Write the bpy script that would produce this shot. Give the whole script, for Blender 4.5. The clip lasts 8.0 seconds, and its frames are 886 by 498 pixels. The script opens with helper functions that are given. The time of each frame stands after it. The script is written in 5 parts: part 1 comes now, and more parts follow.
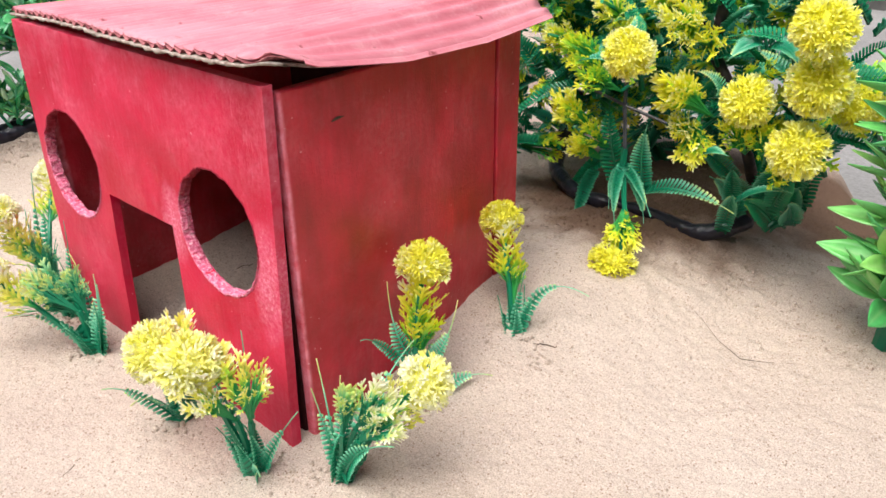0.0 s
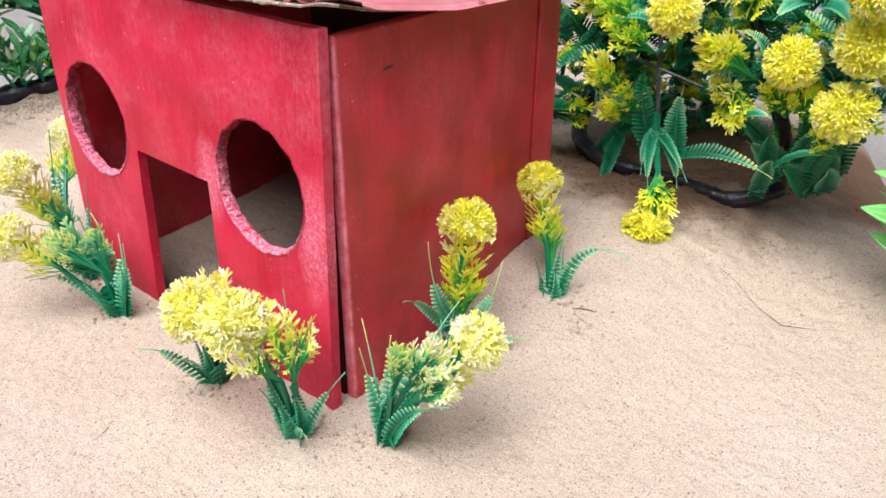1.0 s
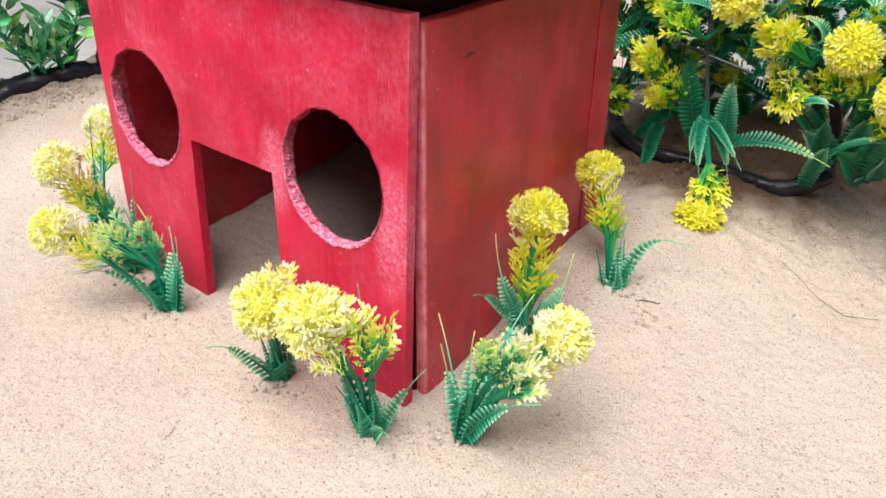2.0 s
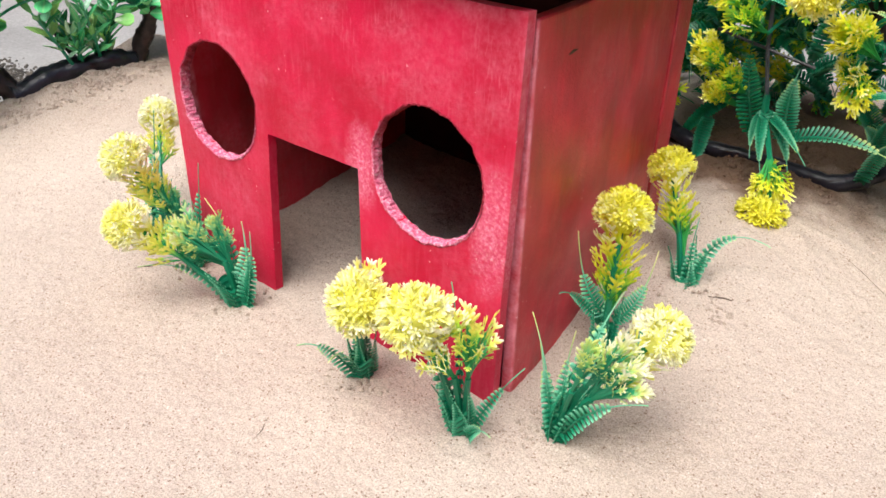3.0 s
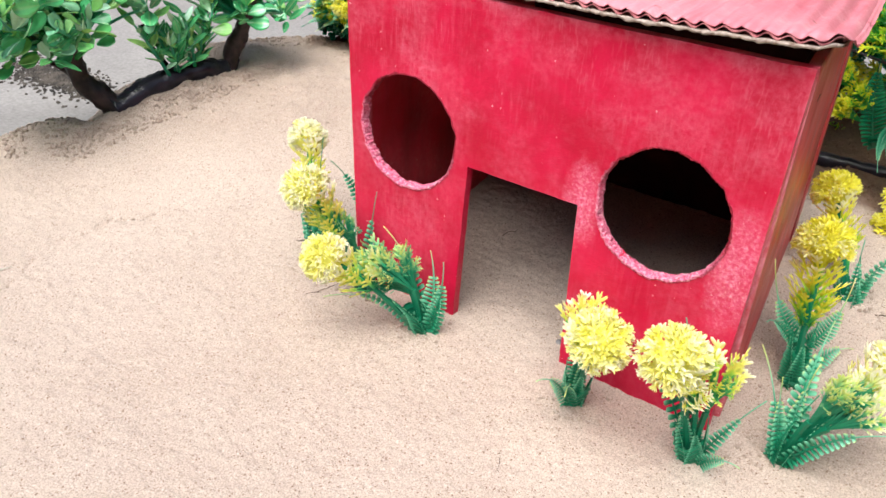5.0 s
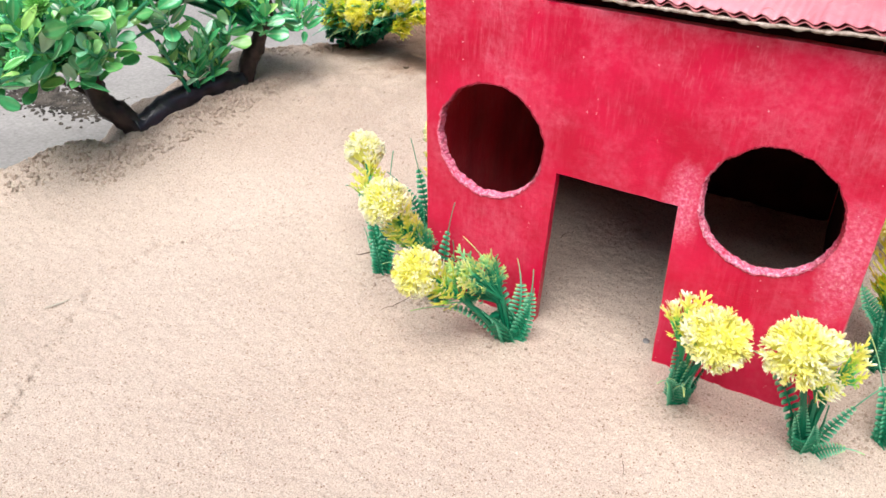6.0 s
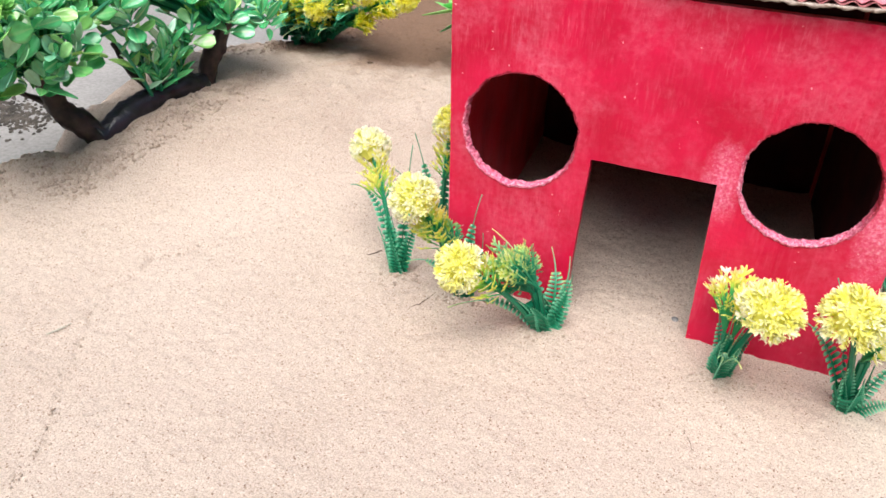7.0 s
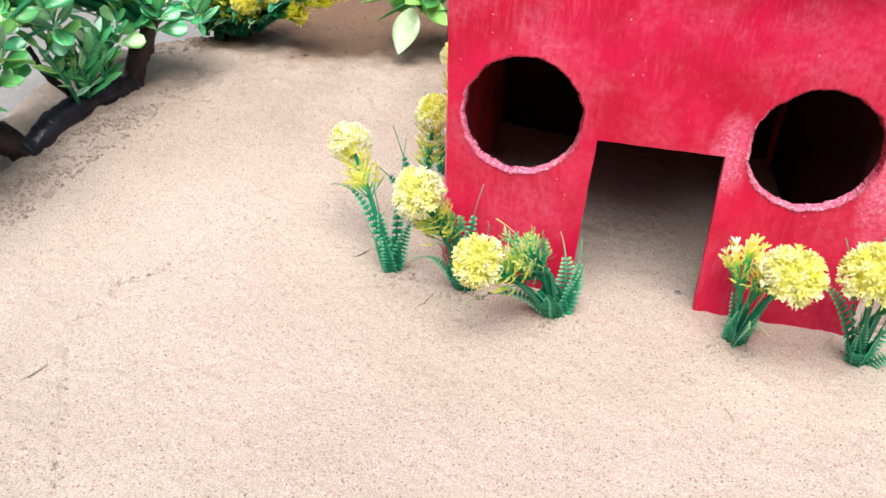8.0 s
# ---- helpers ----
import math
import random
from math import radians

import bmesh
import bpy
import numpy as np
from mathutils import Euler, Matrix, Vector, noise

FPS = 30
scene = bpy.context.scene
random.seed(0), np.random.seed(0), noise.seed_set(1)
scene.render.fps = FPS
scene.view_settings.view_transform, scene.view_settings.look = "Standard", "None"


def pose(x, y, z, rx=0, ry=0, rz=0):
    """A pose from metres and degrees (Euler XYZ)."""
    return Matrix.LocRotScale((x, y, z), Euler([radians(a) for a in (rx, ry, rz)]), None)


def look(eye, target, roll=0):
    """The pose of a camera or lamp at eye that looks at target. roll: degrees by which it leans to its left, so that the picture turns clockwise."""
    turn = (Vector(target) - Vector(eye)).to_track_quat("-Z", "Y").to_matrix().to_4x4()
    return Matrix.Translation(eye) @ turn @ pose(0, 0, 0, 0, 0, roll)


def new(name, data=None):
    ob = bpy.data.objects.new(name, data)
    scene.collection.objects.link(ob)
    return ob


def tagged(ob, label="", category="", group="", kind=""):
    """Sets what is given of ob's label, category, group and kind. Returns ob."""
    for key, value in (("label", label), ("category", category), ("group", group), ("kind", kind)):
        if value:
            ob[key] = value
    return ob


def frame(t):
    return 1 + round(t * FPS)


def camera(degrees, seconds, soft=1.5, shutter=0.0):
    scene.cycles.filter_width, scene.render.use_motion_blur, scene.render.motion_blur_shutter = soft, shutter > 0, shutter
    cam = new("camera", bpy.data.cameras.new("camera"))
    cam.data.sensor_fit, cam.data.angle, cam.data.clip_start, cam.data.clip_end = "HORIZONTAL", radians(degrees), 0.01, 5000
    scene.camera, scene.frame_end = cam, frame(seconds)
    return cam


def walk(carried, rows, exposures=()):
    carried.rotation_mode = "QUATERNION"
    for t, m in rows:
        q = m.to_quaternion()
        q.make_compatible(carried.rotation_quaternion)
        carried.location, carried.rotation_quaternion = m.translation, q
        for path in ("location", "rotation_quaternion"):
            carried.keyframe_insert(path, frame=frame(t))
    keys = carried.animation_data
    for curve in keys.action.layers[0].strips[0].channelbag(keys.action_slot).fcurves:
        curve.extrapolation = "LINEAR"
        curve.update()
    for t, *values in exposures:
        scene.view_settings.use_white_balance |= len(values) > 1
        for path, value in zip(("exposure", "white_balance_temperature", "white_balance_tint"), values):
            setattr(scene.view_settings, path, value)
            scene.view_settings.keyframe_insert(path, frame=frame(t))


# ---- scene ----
cam = camera(59.89, 8.0, soft=1.6)
PATH = [
    (0, (0.26293, -0.17960, 0.26706), (-0.03250, 0.15596, 0.04319), -0.90),
    (0.5, (0.25159, -0.18496, 0.25684), (-0.04046, 0.15003, 0.02775), -0.80),
    (1, (0.23548, -0.19464, 0.25222), (-0.04886, 0.14242, 0.01654), 0.10),
    (1.5, (0.21596, -0.20397, 0.24936), (-0.06264, 0.13547, 0.01027), 0.10),
    (3, (0.15710, -0.23975, 0.25262), (-0.11037, 0.10026, 0.00192), 1.00),
    (3.5, (0.13371, -0.25559, 0.26359), (-0.13082, 0.08310, 0.00803), 1.40),
    (4, (0.10860, -0.27158, 0.27433), (-0.14981, 0.06803, 0.01377), 2.20),
    (4.5, (0.08654, -0.29003, 0.27823), (-0.16564, 0.05450, 0.01804), 2.40),
    (5, (0.05294, -0.31060, 0.27909), (-0.19197, 0.03708, 0.01615), 1.70),
    (6.5, (-0.04911, -0.36569, 0.28385), (-0.23969, 0.01351, 0.01949), 0.90),
    (7, (-0.08549, -0.37950, 0.27722), (-0.24270, 0.01429, 0.01224), 1.70),
    (7.5, (-0.12450, -0.38878, 0.26907), (-0.24772, 0.01627, 0.00308), 2.80),
    (8, (-0.15645, -0.38462, 0.26928), (-0.24063, 0.02821, 0.00005), 2.10),
]
walk(cam, [(t, look(eye, target, roll)) for t, eye, target, roll in PATH])

# ---- light ----
world = bpy.data.worlds.new("overcast_sky")
scene.world = world
world.use_nodes = True
wn = world.node_tree.nodes
sky = wn.new("ShaderNodeTexSky")
sky.sky_type, sky.sun_disc = "NISHITA", False
sky.sun_elevation, sky.sun_rotation = radians(66), radians(176)
sky.air_density, sky.dust_density = 1.0, 3.0
wn["Background"].inputs["Strength"].default_value = 0.11
world.node_tree.links.new(sky.outputs[0], wn["Background"].inputs[0])

sun = new("sun", bpy.data.lights.new("sun", "SUN"))
sun.data.energy, sun.data.angle, sun.data.color = 3.0, radians(55), (1.0, 0.975, 0.945)
sun.matrix_world = look((0.03, -0.43, 1.0), (0, 0, 0))
scene.view_settings.exposure = 0.80

# ---- materials ----


def mat_new(name):
    m = bpy.data.materials.new(name)
    m.use_nodes = True
    nt = m.node_tree
    return m, nt, nt.nodes["Principled BSDF"]


def nd(nt, kind, **kw):
    n = nt.nodes.new(kind)
    for k, v in kw.items():
        n.inputs[k.replace("_", " ")].default_value = v
    return n


def ramp(nt, src, stops):
    r = nt.nodes.new("ShaderNodeValToRGB")
    e = r.color_ramp.elements
    while len(e) < len(stops):
        e.new(0.5)
    for el, (p, c) in zip(e, stops):
        el.position = p
        el.color = (*c, 1) if len(c) == 3 else c
    nt.links.new(src, r.inputs[0])
    return r.outputs[0]


def grey(nt, src, a, b):
    return ramp(nt, src, [(a, (0, 0, 0)), (b, (1, 1, 1))])


def mix(nt, fac, a, b, mode="MIX"):
    n = nt.nodes.new("ShaderNodeMix")
    n.data_type, n.blend_type = "RGBA", mode
    for sock, val in ((n.inputs[0], fac), (n.inputs[6], a), (n.inputs[7], b)):
        if isinstance(val, bpy.types.NodeSocket):
            nt.links.new(val, sock)
        elif isinstance(val, (int, float)):
            sock.default_value = val
        else:
            sock.default_value = (*val, 1)
    return n.outputs[2]


def math_node(nt, op, a, b=0.0):
    n = nt.nodes.new("ShaderNodeMath")
    n.operation = op
    for sock, val in ((n.inputs[0], a), (n.inputs[1], b)):
        if isinstance(val, bpy.types.NodeSocket):
            nt.links.new(val, sock)
        else:
            sock.default_value = val
    return n.outputs[0]


def coords(nt, scale=(1, 1, 1), kind="Object"):
    t = nt.nodes.new("ShaderNodeTexCoord")
    mp = nt.nodes.new("ShaderNodeMapping")
    mp.inputs["Scale"].default_value = scale
    nt.links.new(t.outputs[kind], mp.inputs[0])
    return mp.outputs[0]


def noise_tex(nt, vec, scale, detail=3.0, rough=0.55):
    n = nd(nt, "ShaderNodeTexNoise", Scale=scale, Detail=detail, Roughness=rough)
    nt.links.new(vec, n.inputs["Vector"])
    return n.outputs["Fac"]


def bump(nt, bsdf, height, dist, strength=1.0, normal=None):
    b = nt.nodes.new("ShaderNodeBump")
    b.inputs["Strength"].default_value, b.inputs["Distance"].default_value = strength, dist
    nt.links.new(height, b.inputs["Height"])
    if normal is not None:
        nt.links.new(normal, b.inputs["Normal"])
    nt.links.new(b.outputs[0], bsdf.inputs["Normal"])
    return b.outputs[0]


def sand_material():
    m, nt, b = mat_new("dry_fine_sand")
    v = coords(nt)
    base = ramp(nt, noise_tex(nt, v, 6, 4), [(0.3, (0.560, 0.458, 0.382)), (0.7, (0.655, 0.550, 0.467))])
    grain = noise_tex(nt, v, 1250, 3, 0.75)
    base = mix(nt, 1.0, base, ramp(nt, grain, [(0.34, (0.60, 0.58, 0.56)), (0.60, (1.11, 1.11, 1.11))]), "MULTIPLY")
    cell = nd(nt, "ShaderNodeTexVoronoi", Scale=1300.0)
    nt.links.new(v, cell.inputs["Vector"])
    pick = nt.nodes.new("ShaderNodeSeparateColor")
    nt.links.new(cell.outputs["Color"], pick.inputs[0])
    base = mix(nt, grey(nt, pick.outputs[0], 0.965, 0.98), base, (0.27, 0.18, 0.13))
    base = mix(nt, math_node(nt, "MULTIPLY", grey(nt, pick.outputs[1], 0.97, 0.98), 0.45), base, (0.80, 0.74, 0.68))
    # Shade in small pits and dents is put into the colour.
    clump = noise_tex(nt, v, 95, 5, 0.68)
    pit = noise_tex(nt, v, 260, 3, 0.6)
    pit_shade = math_node(nt, "MULTIPLY", grey(nt, clump, 0.47, 0.64), grey(nt, pit, 0.58, 0.66))
    base = mix(nt, math_node(nt, "MULTIPLY", pit_shade, 0.35), base, (0.30, 0.20, 0.15))
    dent_shade = math_node(nt, "MULTIPLY", grey(nt, noise_tex(nt, coords(nt, (190, 330, 260)), 1.0, 6, 0.78), 0.60, 0.66), grey(nt, noise_tex(nt, v, 40, 3, 0.6), 0.40, 0.60))
    base = mix(nt, math_node(nt, "MULTIPLY", dent_shade, 0.30), base, (0.24, 0.16, 0.12))
    # Darkens the colour for damp soil and for shade under the bushes.
    darkened = nt.nodes.new("ShaderNodeAttribute")
    darkened.attribute_name = "darkened"
    base = mix(nt, darkened.outputs["Fac"], base, (0.37, 0.275, 0.22), "MULTIPLY")
    nt.links.new(base, b.inputs["Base Color"])
    b.inputs["Roughness"].default_value = 0.92
    b.inputs["Specular IOR Level"].default_value = 0.25
    n1 = bump(nt, b, noise_tex(nt, v, 165, 6, 0.70), 0.0068, 0.55)
    bump(nt, b, grain, 0.0012, 0.6, n1)
    return m


def concrete_material():
    m, nt, b = mat_new("rough_grey_concrete")
    v = coords(nt)
    c = ramp(nt, noise_tex(nt, v, 6, 6), [(0.3, (0.20, 0.195, 0.19)), (0.7, (0.31, 0.30, 0.29))])
    fine = noise_tex(nt, v, 260, 3, 0.7)
    c = mix(nt, 0.45, c, ramp(nt, fine, [(0.3, (0.45, 0.45, 0.45)), (0.65, (1.2, 1.2, 1.2))]), "MULTIPLY")
    nt.links.new(c, b.inputs["Base Color"])
    b.inputs["Roughness"].default_value = 0.9
    bump(nt, b, fine, 0.0012, 0.5)
    return m


# Rubbed patches on the front board: centre and radii along it and upwards.
SCUFFS = [(0.033, 0.100, 0.0115, 0.026), (0.111, 0.090, 0.0130, 0.036)]


def paint_material(name, deep, bright, worn, streak, edge=False, rub_front=False):
    """Brushed red paint on thin board: clouds of chalky wear, short brush streaks, flecks and rubbed edges."""
    m, nt, b = mat_new(name)
    v = coords(nt)
    c = mix(nt, grey(nt, noise_tex(nt, v, 26, 5), 0.38, 0.66), deep, bright)
    brush = noise_tex(nt, coords(nt, (330, 330, 44)), 1.0, 5, 0.62)
    patch = noise_tex(nt, v, 22, 4, 0.62)
    both = math_node(nt, "MULTIPLY", grey(nt, brush, 0.46, 0.72), grey(nt, patch, 0.43, 0.72))
    c = mix(nt, math_node(nt, "MULTIPLY", both, streak * 0.6), c, worn)
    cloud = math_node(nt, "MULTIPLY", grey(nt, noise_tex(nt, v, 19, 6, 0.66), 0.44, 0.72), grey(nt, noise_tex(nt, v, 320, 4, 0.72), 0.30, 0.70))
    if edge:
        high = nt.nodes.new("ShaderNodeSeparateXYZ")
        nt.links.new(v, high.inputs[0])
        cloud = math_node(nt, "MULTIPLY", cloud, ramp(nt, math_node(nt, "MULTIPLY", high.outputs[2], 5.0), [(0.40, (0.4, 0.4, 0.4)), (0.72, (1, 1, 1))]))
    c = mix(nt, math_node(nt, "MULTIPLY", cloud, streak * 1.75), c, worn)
    if edge:
        xyz = nt.nodes.new("ShaderNodeSeparateXYZ")
        nt.links.new(v, xyz.inputs[0])
        rub = math_node(nt, "MAXIMUM", grey(nt, math_node(nt, "MULTIPLY", xyz.outputs[2], 5.0), 0.905, 0.94), grey(nt, math_node(nt, "MULTIPLY", xyz.outputs[0], 5.0), 0.592, 0.606))
        rub = math_node(nt, "MULTIPLY", rub, grey(nt, noise_tex(nt, v, 130, 4, 0.7), 0.40, 0.68))
        c = mix(nt, math_node(nt, "MULTIPLY", rub, 0.55), c, (0.78, 0.24, 0.32))
        dash = grey(nt, noise_tex(nt, coords(nt, (800, 800, 120)), 1.0, 3, 0.6), 0.54, 0.68)
        dash = math_node(nt, "MULTIPLY", dash, grey(nt, math_node(nt, "MULTIPLY", xyz.outputs[2], 5.0), 0.52, 0.80))
        dash = math_node(nt, "MULTIPLY", dash, grey(nt, noise_tex(nt, v, 34, 3, 0.6), 0.42, 0.62))
        c = mix(nt, math_node(nt, "MULTIPLY", dash, 0.13), c, (0.88, 0.40, 0.48))
        mottle = grey(nt, noise_tex(nt, v, 520, 3, 0.7), 0.36, 0.64)
        pinks = ramp(nt, noise_tex(nt, v, 700, 3, 0.7), [(0.35, (0.74, 0.10, 0.22)), (0.52, (0.86, 0.27, 0.41)), (0.68, (0.94, 0.55, 0.64))])
        for cx, cz, rx, rz in SCUFFS:
            ex = math_node(nt, "DIVIDE", math_node(nt, "SUBTRACT", xyz.outputs[0], cx), rx)
            ez = math_node(nt, "DIVIDE", math_node(nt, "SUBTRACT", xyz.outputs[2], cz), rz)
            far = math_node(nt, "ADD", math_node(nt, "MULTIPLY", ex, ex), math_node(nt, "MULTIPLY", ez, ez))
            far = math_node(nt, "ADD", far, math_node(nt, "MULTIPLY", noise_tex(nt, v, 110, 4, 0.7), 1.2))
            near = ramp(nt, math_node(nt, "MULTIPLY", far, 0.4), [(0.20, (1, 1, 1)), (0.66, (0, 0, 0))])
            near = math_node(nt, "MULTIPLY", near, math_node(nt, "ADD", math_node(nt, "MULTIPLY", mottle, 0.6), 0.25))
            c = mix(nt, near, c, pinks)
    if rub_front:
        stain = grey(nt, noise_tex(nt, coords(nt, (34, 34, 9)), 1.0, 5, 0.62), 0.46, 0.70)
        c = mix(nt, math_node(nt, "MULTIPLY", stain, 0.5), c, (0.15, 0.016, 0.016))
        xyz = nt.nodes.new("ShaderNodeSeparateXYZ")
        nt.links.new(v, xyz.inputs[0])
        rub = grey(nt, math_node(nt, "MULTIPLY", xyz.outputs[1], -10.0), 0.742, 0.76)
        rub = math_node(nt, "MULTIPLY", rub, grey(nt, noise_tex(nt, v, 90, 4, 0.7), 0.30, 0.62))
        c = mix(nt, math_node(nt, "MULTIPLY", rub, 0.75), c, (0.82, 0.32, 0.40))
    cell = nd(nt, "ShaderNodeTexVoronoi", Scale=190.0)
    bend = nt.nodes.new("ShaderNodeVectorMath")
    wob = nd(nt, "ShaderNodeTexNoise", Scale=700.0)
    nt.links.new(v, wob.inputs["Vector"])
    small = nt.nodes.new("ShaderNodeVectorMath")
    small.operation = "SCALE"
    nt.links.new(wob.outputs["Color"], small.inputs[0])
    small.inputs["Scale"].default_value = 0.0022
    nt.links.new(v, bend.inputs[0])
    nt.links.new(small.outputs[0], bend.inputs[1])
    nt.links.new(bend.outputs[0], cell.inputs["Vector"])
    fleck = math_node(nt, "LESS_THAN", cell.outputs["Distance"], 0.075)
    pick = nt.nodes.new("ShaderNodeSeparateColor")
    nt.links.new(cell.outputs["Color"], pick.inputs[0])
    fleck = math_node(nt, "MULTIPLY", fleck, math_node(nt, "GREATER_THAN", pick.outputs[0], 0.80))
    c = mix(nt, math_node(nt, "MULTIPLY", fleck, 0.65), c, (0.85, 0.50, 0.54))
    nt.links.new(c, b.inputs["Base Color"])
    rg = ramp(nt, patch, [(0.3, (0.30, 0.30, 0.30)), (0.7, (0.52, 0.52, 0.52))])
    nt.links.new(rg, b.inputs["Roughness"])
    b.inputs["Specular IOR Level"].default_value = 0.28 if edge else 0.45
    n1 = bump(nt, b, brush, 0.0006, 0.35)
    bump(nt, b, noise_tex(nt, v, 420, 4, 0.7), 0.0008, 0.4, n1)
    return m


def rim_material():
    """Torn board edge: pink fibres where it is frayed, red paint where it is clean."""
    m, nt, b = mat_new("torn_board_edge")
    v = coords(nt)
    f = noise_tex(nt, v, 620, 3, 0.7)
    pink = ramp(nt, f, [(0.32, (0.55, 0.03, 0.10)), (0.52, (0.80, 0.20, 0.33)), (0.70, (0.93, 0.55, 0.63))])
    at = nt.nodes.new("ShaderNodeAttribute")
    at.attribute_name = "tip"
    k = math_node(nt, "ADD", at.outputs["Fac"], math_node(nt, "MULTIPLY", noise_tex(nt, v, 150, 3, 0.7), 0.5))
    c = mix(nt, grey(nt, math_node(nt, "MULTIPLY", k, 0.6), 0.36, 0.58), (0.30, 0.006, 0.026), pink)
    nt.links.new(c, b.inputs["Base Color"])
    b.inputs["Roughness"].default_value = 0.8
    bump(nt, b, f, 0.0016, 0.9)
    return m


def roof_material():
    m, nt, b = mat_new("faded_red_cardboard")
    v = coords(nt)
    c = mix(nt, grey(nt, noise_tex(nt, v, 16, 4), 0.35, 0.7), (0.54, 0.15, 0.19), (0.69, 0.285, 0.325))
    st = noise_tex(nt, coords(nt, (260, 14, 14)), 1.0, 3)
    c = mix(nt, math_node(nt, "MULTIPLY", grey(nt, st, 0.55, 0.75), 0.5), c, (0.42, 0.07, 0.10))
    spot = noise_tex(nt, v, 120, 3, 0.6)
    c = mix(nt, grey(nt, spot, 0.68, 0.74), c, (0.26, 0.05, 0.06))
    pale = math_node(nt, "MULTIPLY", grey(nt, noise_tex(nt, coords(nt, (70, 30, 30)), 1.0, 6, 0.7), 0.50, 0.70), grey(nt, noise_tex(nt, v, 300, 3, 0.7), 0.35, 0.65))
    c = mix(nt, math_node(nt, "MULTIPLY", pale, 0.35), c, (0.86, 0.58, 0.58))
    nt.links.new(c, b.inputs["Base Color"])
    b.inputs["Roughness"].default_value = 0.6
    n1 = bump(nt, b, noise_tex(nt, coords(nt, (120, 26, 26)), 1.0, 4, 0.6), 0.0025, 0.5)
    bump(nt, b, noise_tex(nt, v, 400, 3), 0.0006, 0.4, n1)
    return m


def plain_material(name, a, c, scale, rough, bump_dist=0.0, spec=0.4):
    m, nt, b = mat_new(name)
    v = coords(nt)
    n = noise_tex(nt, v, scale, 4)
    nt.links.new(ramp(nt, n, [(0.35, a), (0.68, c)]), b.inputs["Base Color"])
    b.inputs["Roughness"].default_value = rough
    b.inputs["Specular IOR Level"].default_value = spec
    if bump_dist:
        bump(nt, b, n, bump_dist, 0.7)
    return m


def plastic_material(name, stops, rough=0.4, see=0.25):
    """Moulded plastic whose dye runs from the root to the tip of each blade."""
    m, nt, b = mat_new(name)
    at = nt.nodes.new("ShaderNodeAttribute")
    at.attribute_name = "tip"
    c = ramp(nt, at.outputs["Fac"], stops)
    n = noise_tex(nt, coords(nt), 160, 3)
    c = mix(nt, 0.5, c, ramp(nt, n, [(0.3, (0.8, 0.8, 0.8)), (0.7, (1.1, 1.1, 1.1))]), "MULTIPLY")
    nt.links.new(c, b.inputs["Base Color"])
    b.inputs["Roughness"].default_value = rough
    thin = nt.nodes.new("ShaderNodeBsdfTranslucent")
    nt.links.new(c, thin.inputs[0])
    blend = nt.nodes.new("ShaderNodeMixShader")
    blend.inputs[0].default_value = see
    nt.links.new(b.outputs[0], blend.inputs[1])
    nt.links.new(thin.outputs[0], blend.inputs[2])
    nt.links.new(blend.outputs[0], nt.nodes["Material Output"].inputs[0])
    return m


def leaf_material(name, stops, rough=0.22, island=False):
    """Plastic leaf: each leaf takes its own green, paler along the rib."""
    m, nt, b = mat_new(name)
    info = nt.nodes.new("ShaderNodeNewGeometry" if island else "ShaderNodeObjectInfo")
    c = ramp(nt, info.outputs["Random Per Island" if island else "Random"], stops)
    n = noise_tex(nt, coords(nt), 90, 4)
    c = mix(nt, 0.6, c, ramp(nt, n, [(0.3, (0.65, 0.7, 0.65)), (0.7, (1.25, 1.2, 1.2))]), "MULTIPLY")
    at = nt.nodes.new("ShaderNodeAttribute")
    at.attribute_name = "tip"
    c = mix(nt, math_node(nt, "MULTIPLY", grey(nt, at.outputs["Fac"], 0.55, 1.0), 0.30), c, (0.45, 0.62, 0.30))
    nt.links.new(c, b.inputs["Base Color"])
    b.inputs["Roughness"].default_value = rough
    b.inputs["Specular IOR Level"].default_value = 0.8
    bump(nt, b, n, 0.001, 0.5)
    return m


SAND = sand_material()
CONCRETE = concrete_material()
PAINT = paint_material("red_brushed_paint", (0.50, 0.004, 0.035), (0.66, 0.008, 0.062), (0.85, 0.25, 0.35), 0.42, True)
PAINT_SIDE = paint_material("maroon_brushed_paint", (0.44, 0.014, 0.026), (0.68, 0.020, 0.052), (0.66, 0.19, 0.21), 0.32, False, True)
# Near-black red: the shade inside the house is put into this colour.
INSIDE_SHADE = plain_material("inner_shade_red", (0.022, 0.003, 0.004), (0.055, 0.006, 0.008), 30, 0.85, 0.0005, 0.2)
RIM = rim_material()
ROOF = roof_material()
FLUTE = plain_material("pink_stained_cardboard", (0.20, 0.05, 0.06), (0.50, 0.20, 0.20), 260, 0.9, 0.001, 0.2)
CARD = plain_material("torn_grey_cardboard", (0.20, 0.14, 0.11), (0.56, 0.48, 0.42), 240, 0.9, 0.001, 0.2)
BLOOM = plastic_material("yellow_plastic", [(0.0, (0.010, 0.33, 0.15)), (0.30, (0.09, 0.58, 0.20)), (0.48, (0.48, 0.82, 0.13)), (0.62, (0.90, 0.92, 0.18)), (0.80, (0.98, 0.96, 0.22)), (0.92, (0.98, 0.98, 0.50)), (1.0, (0.98, 0.98, 0.80))], 0.4, 0.3)
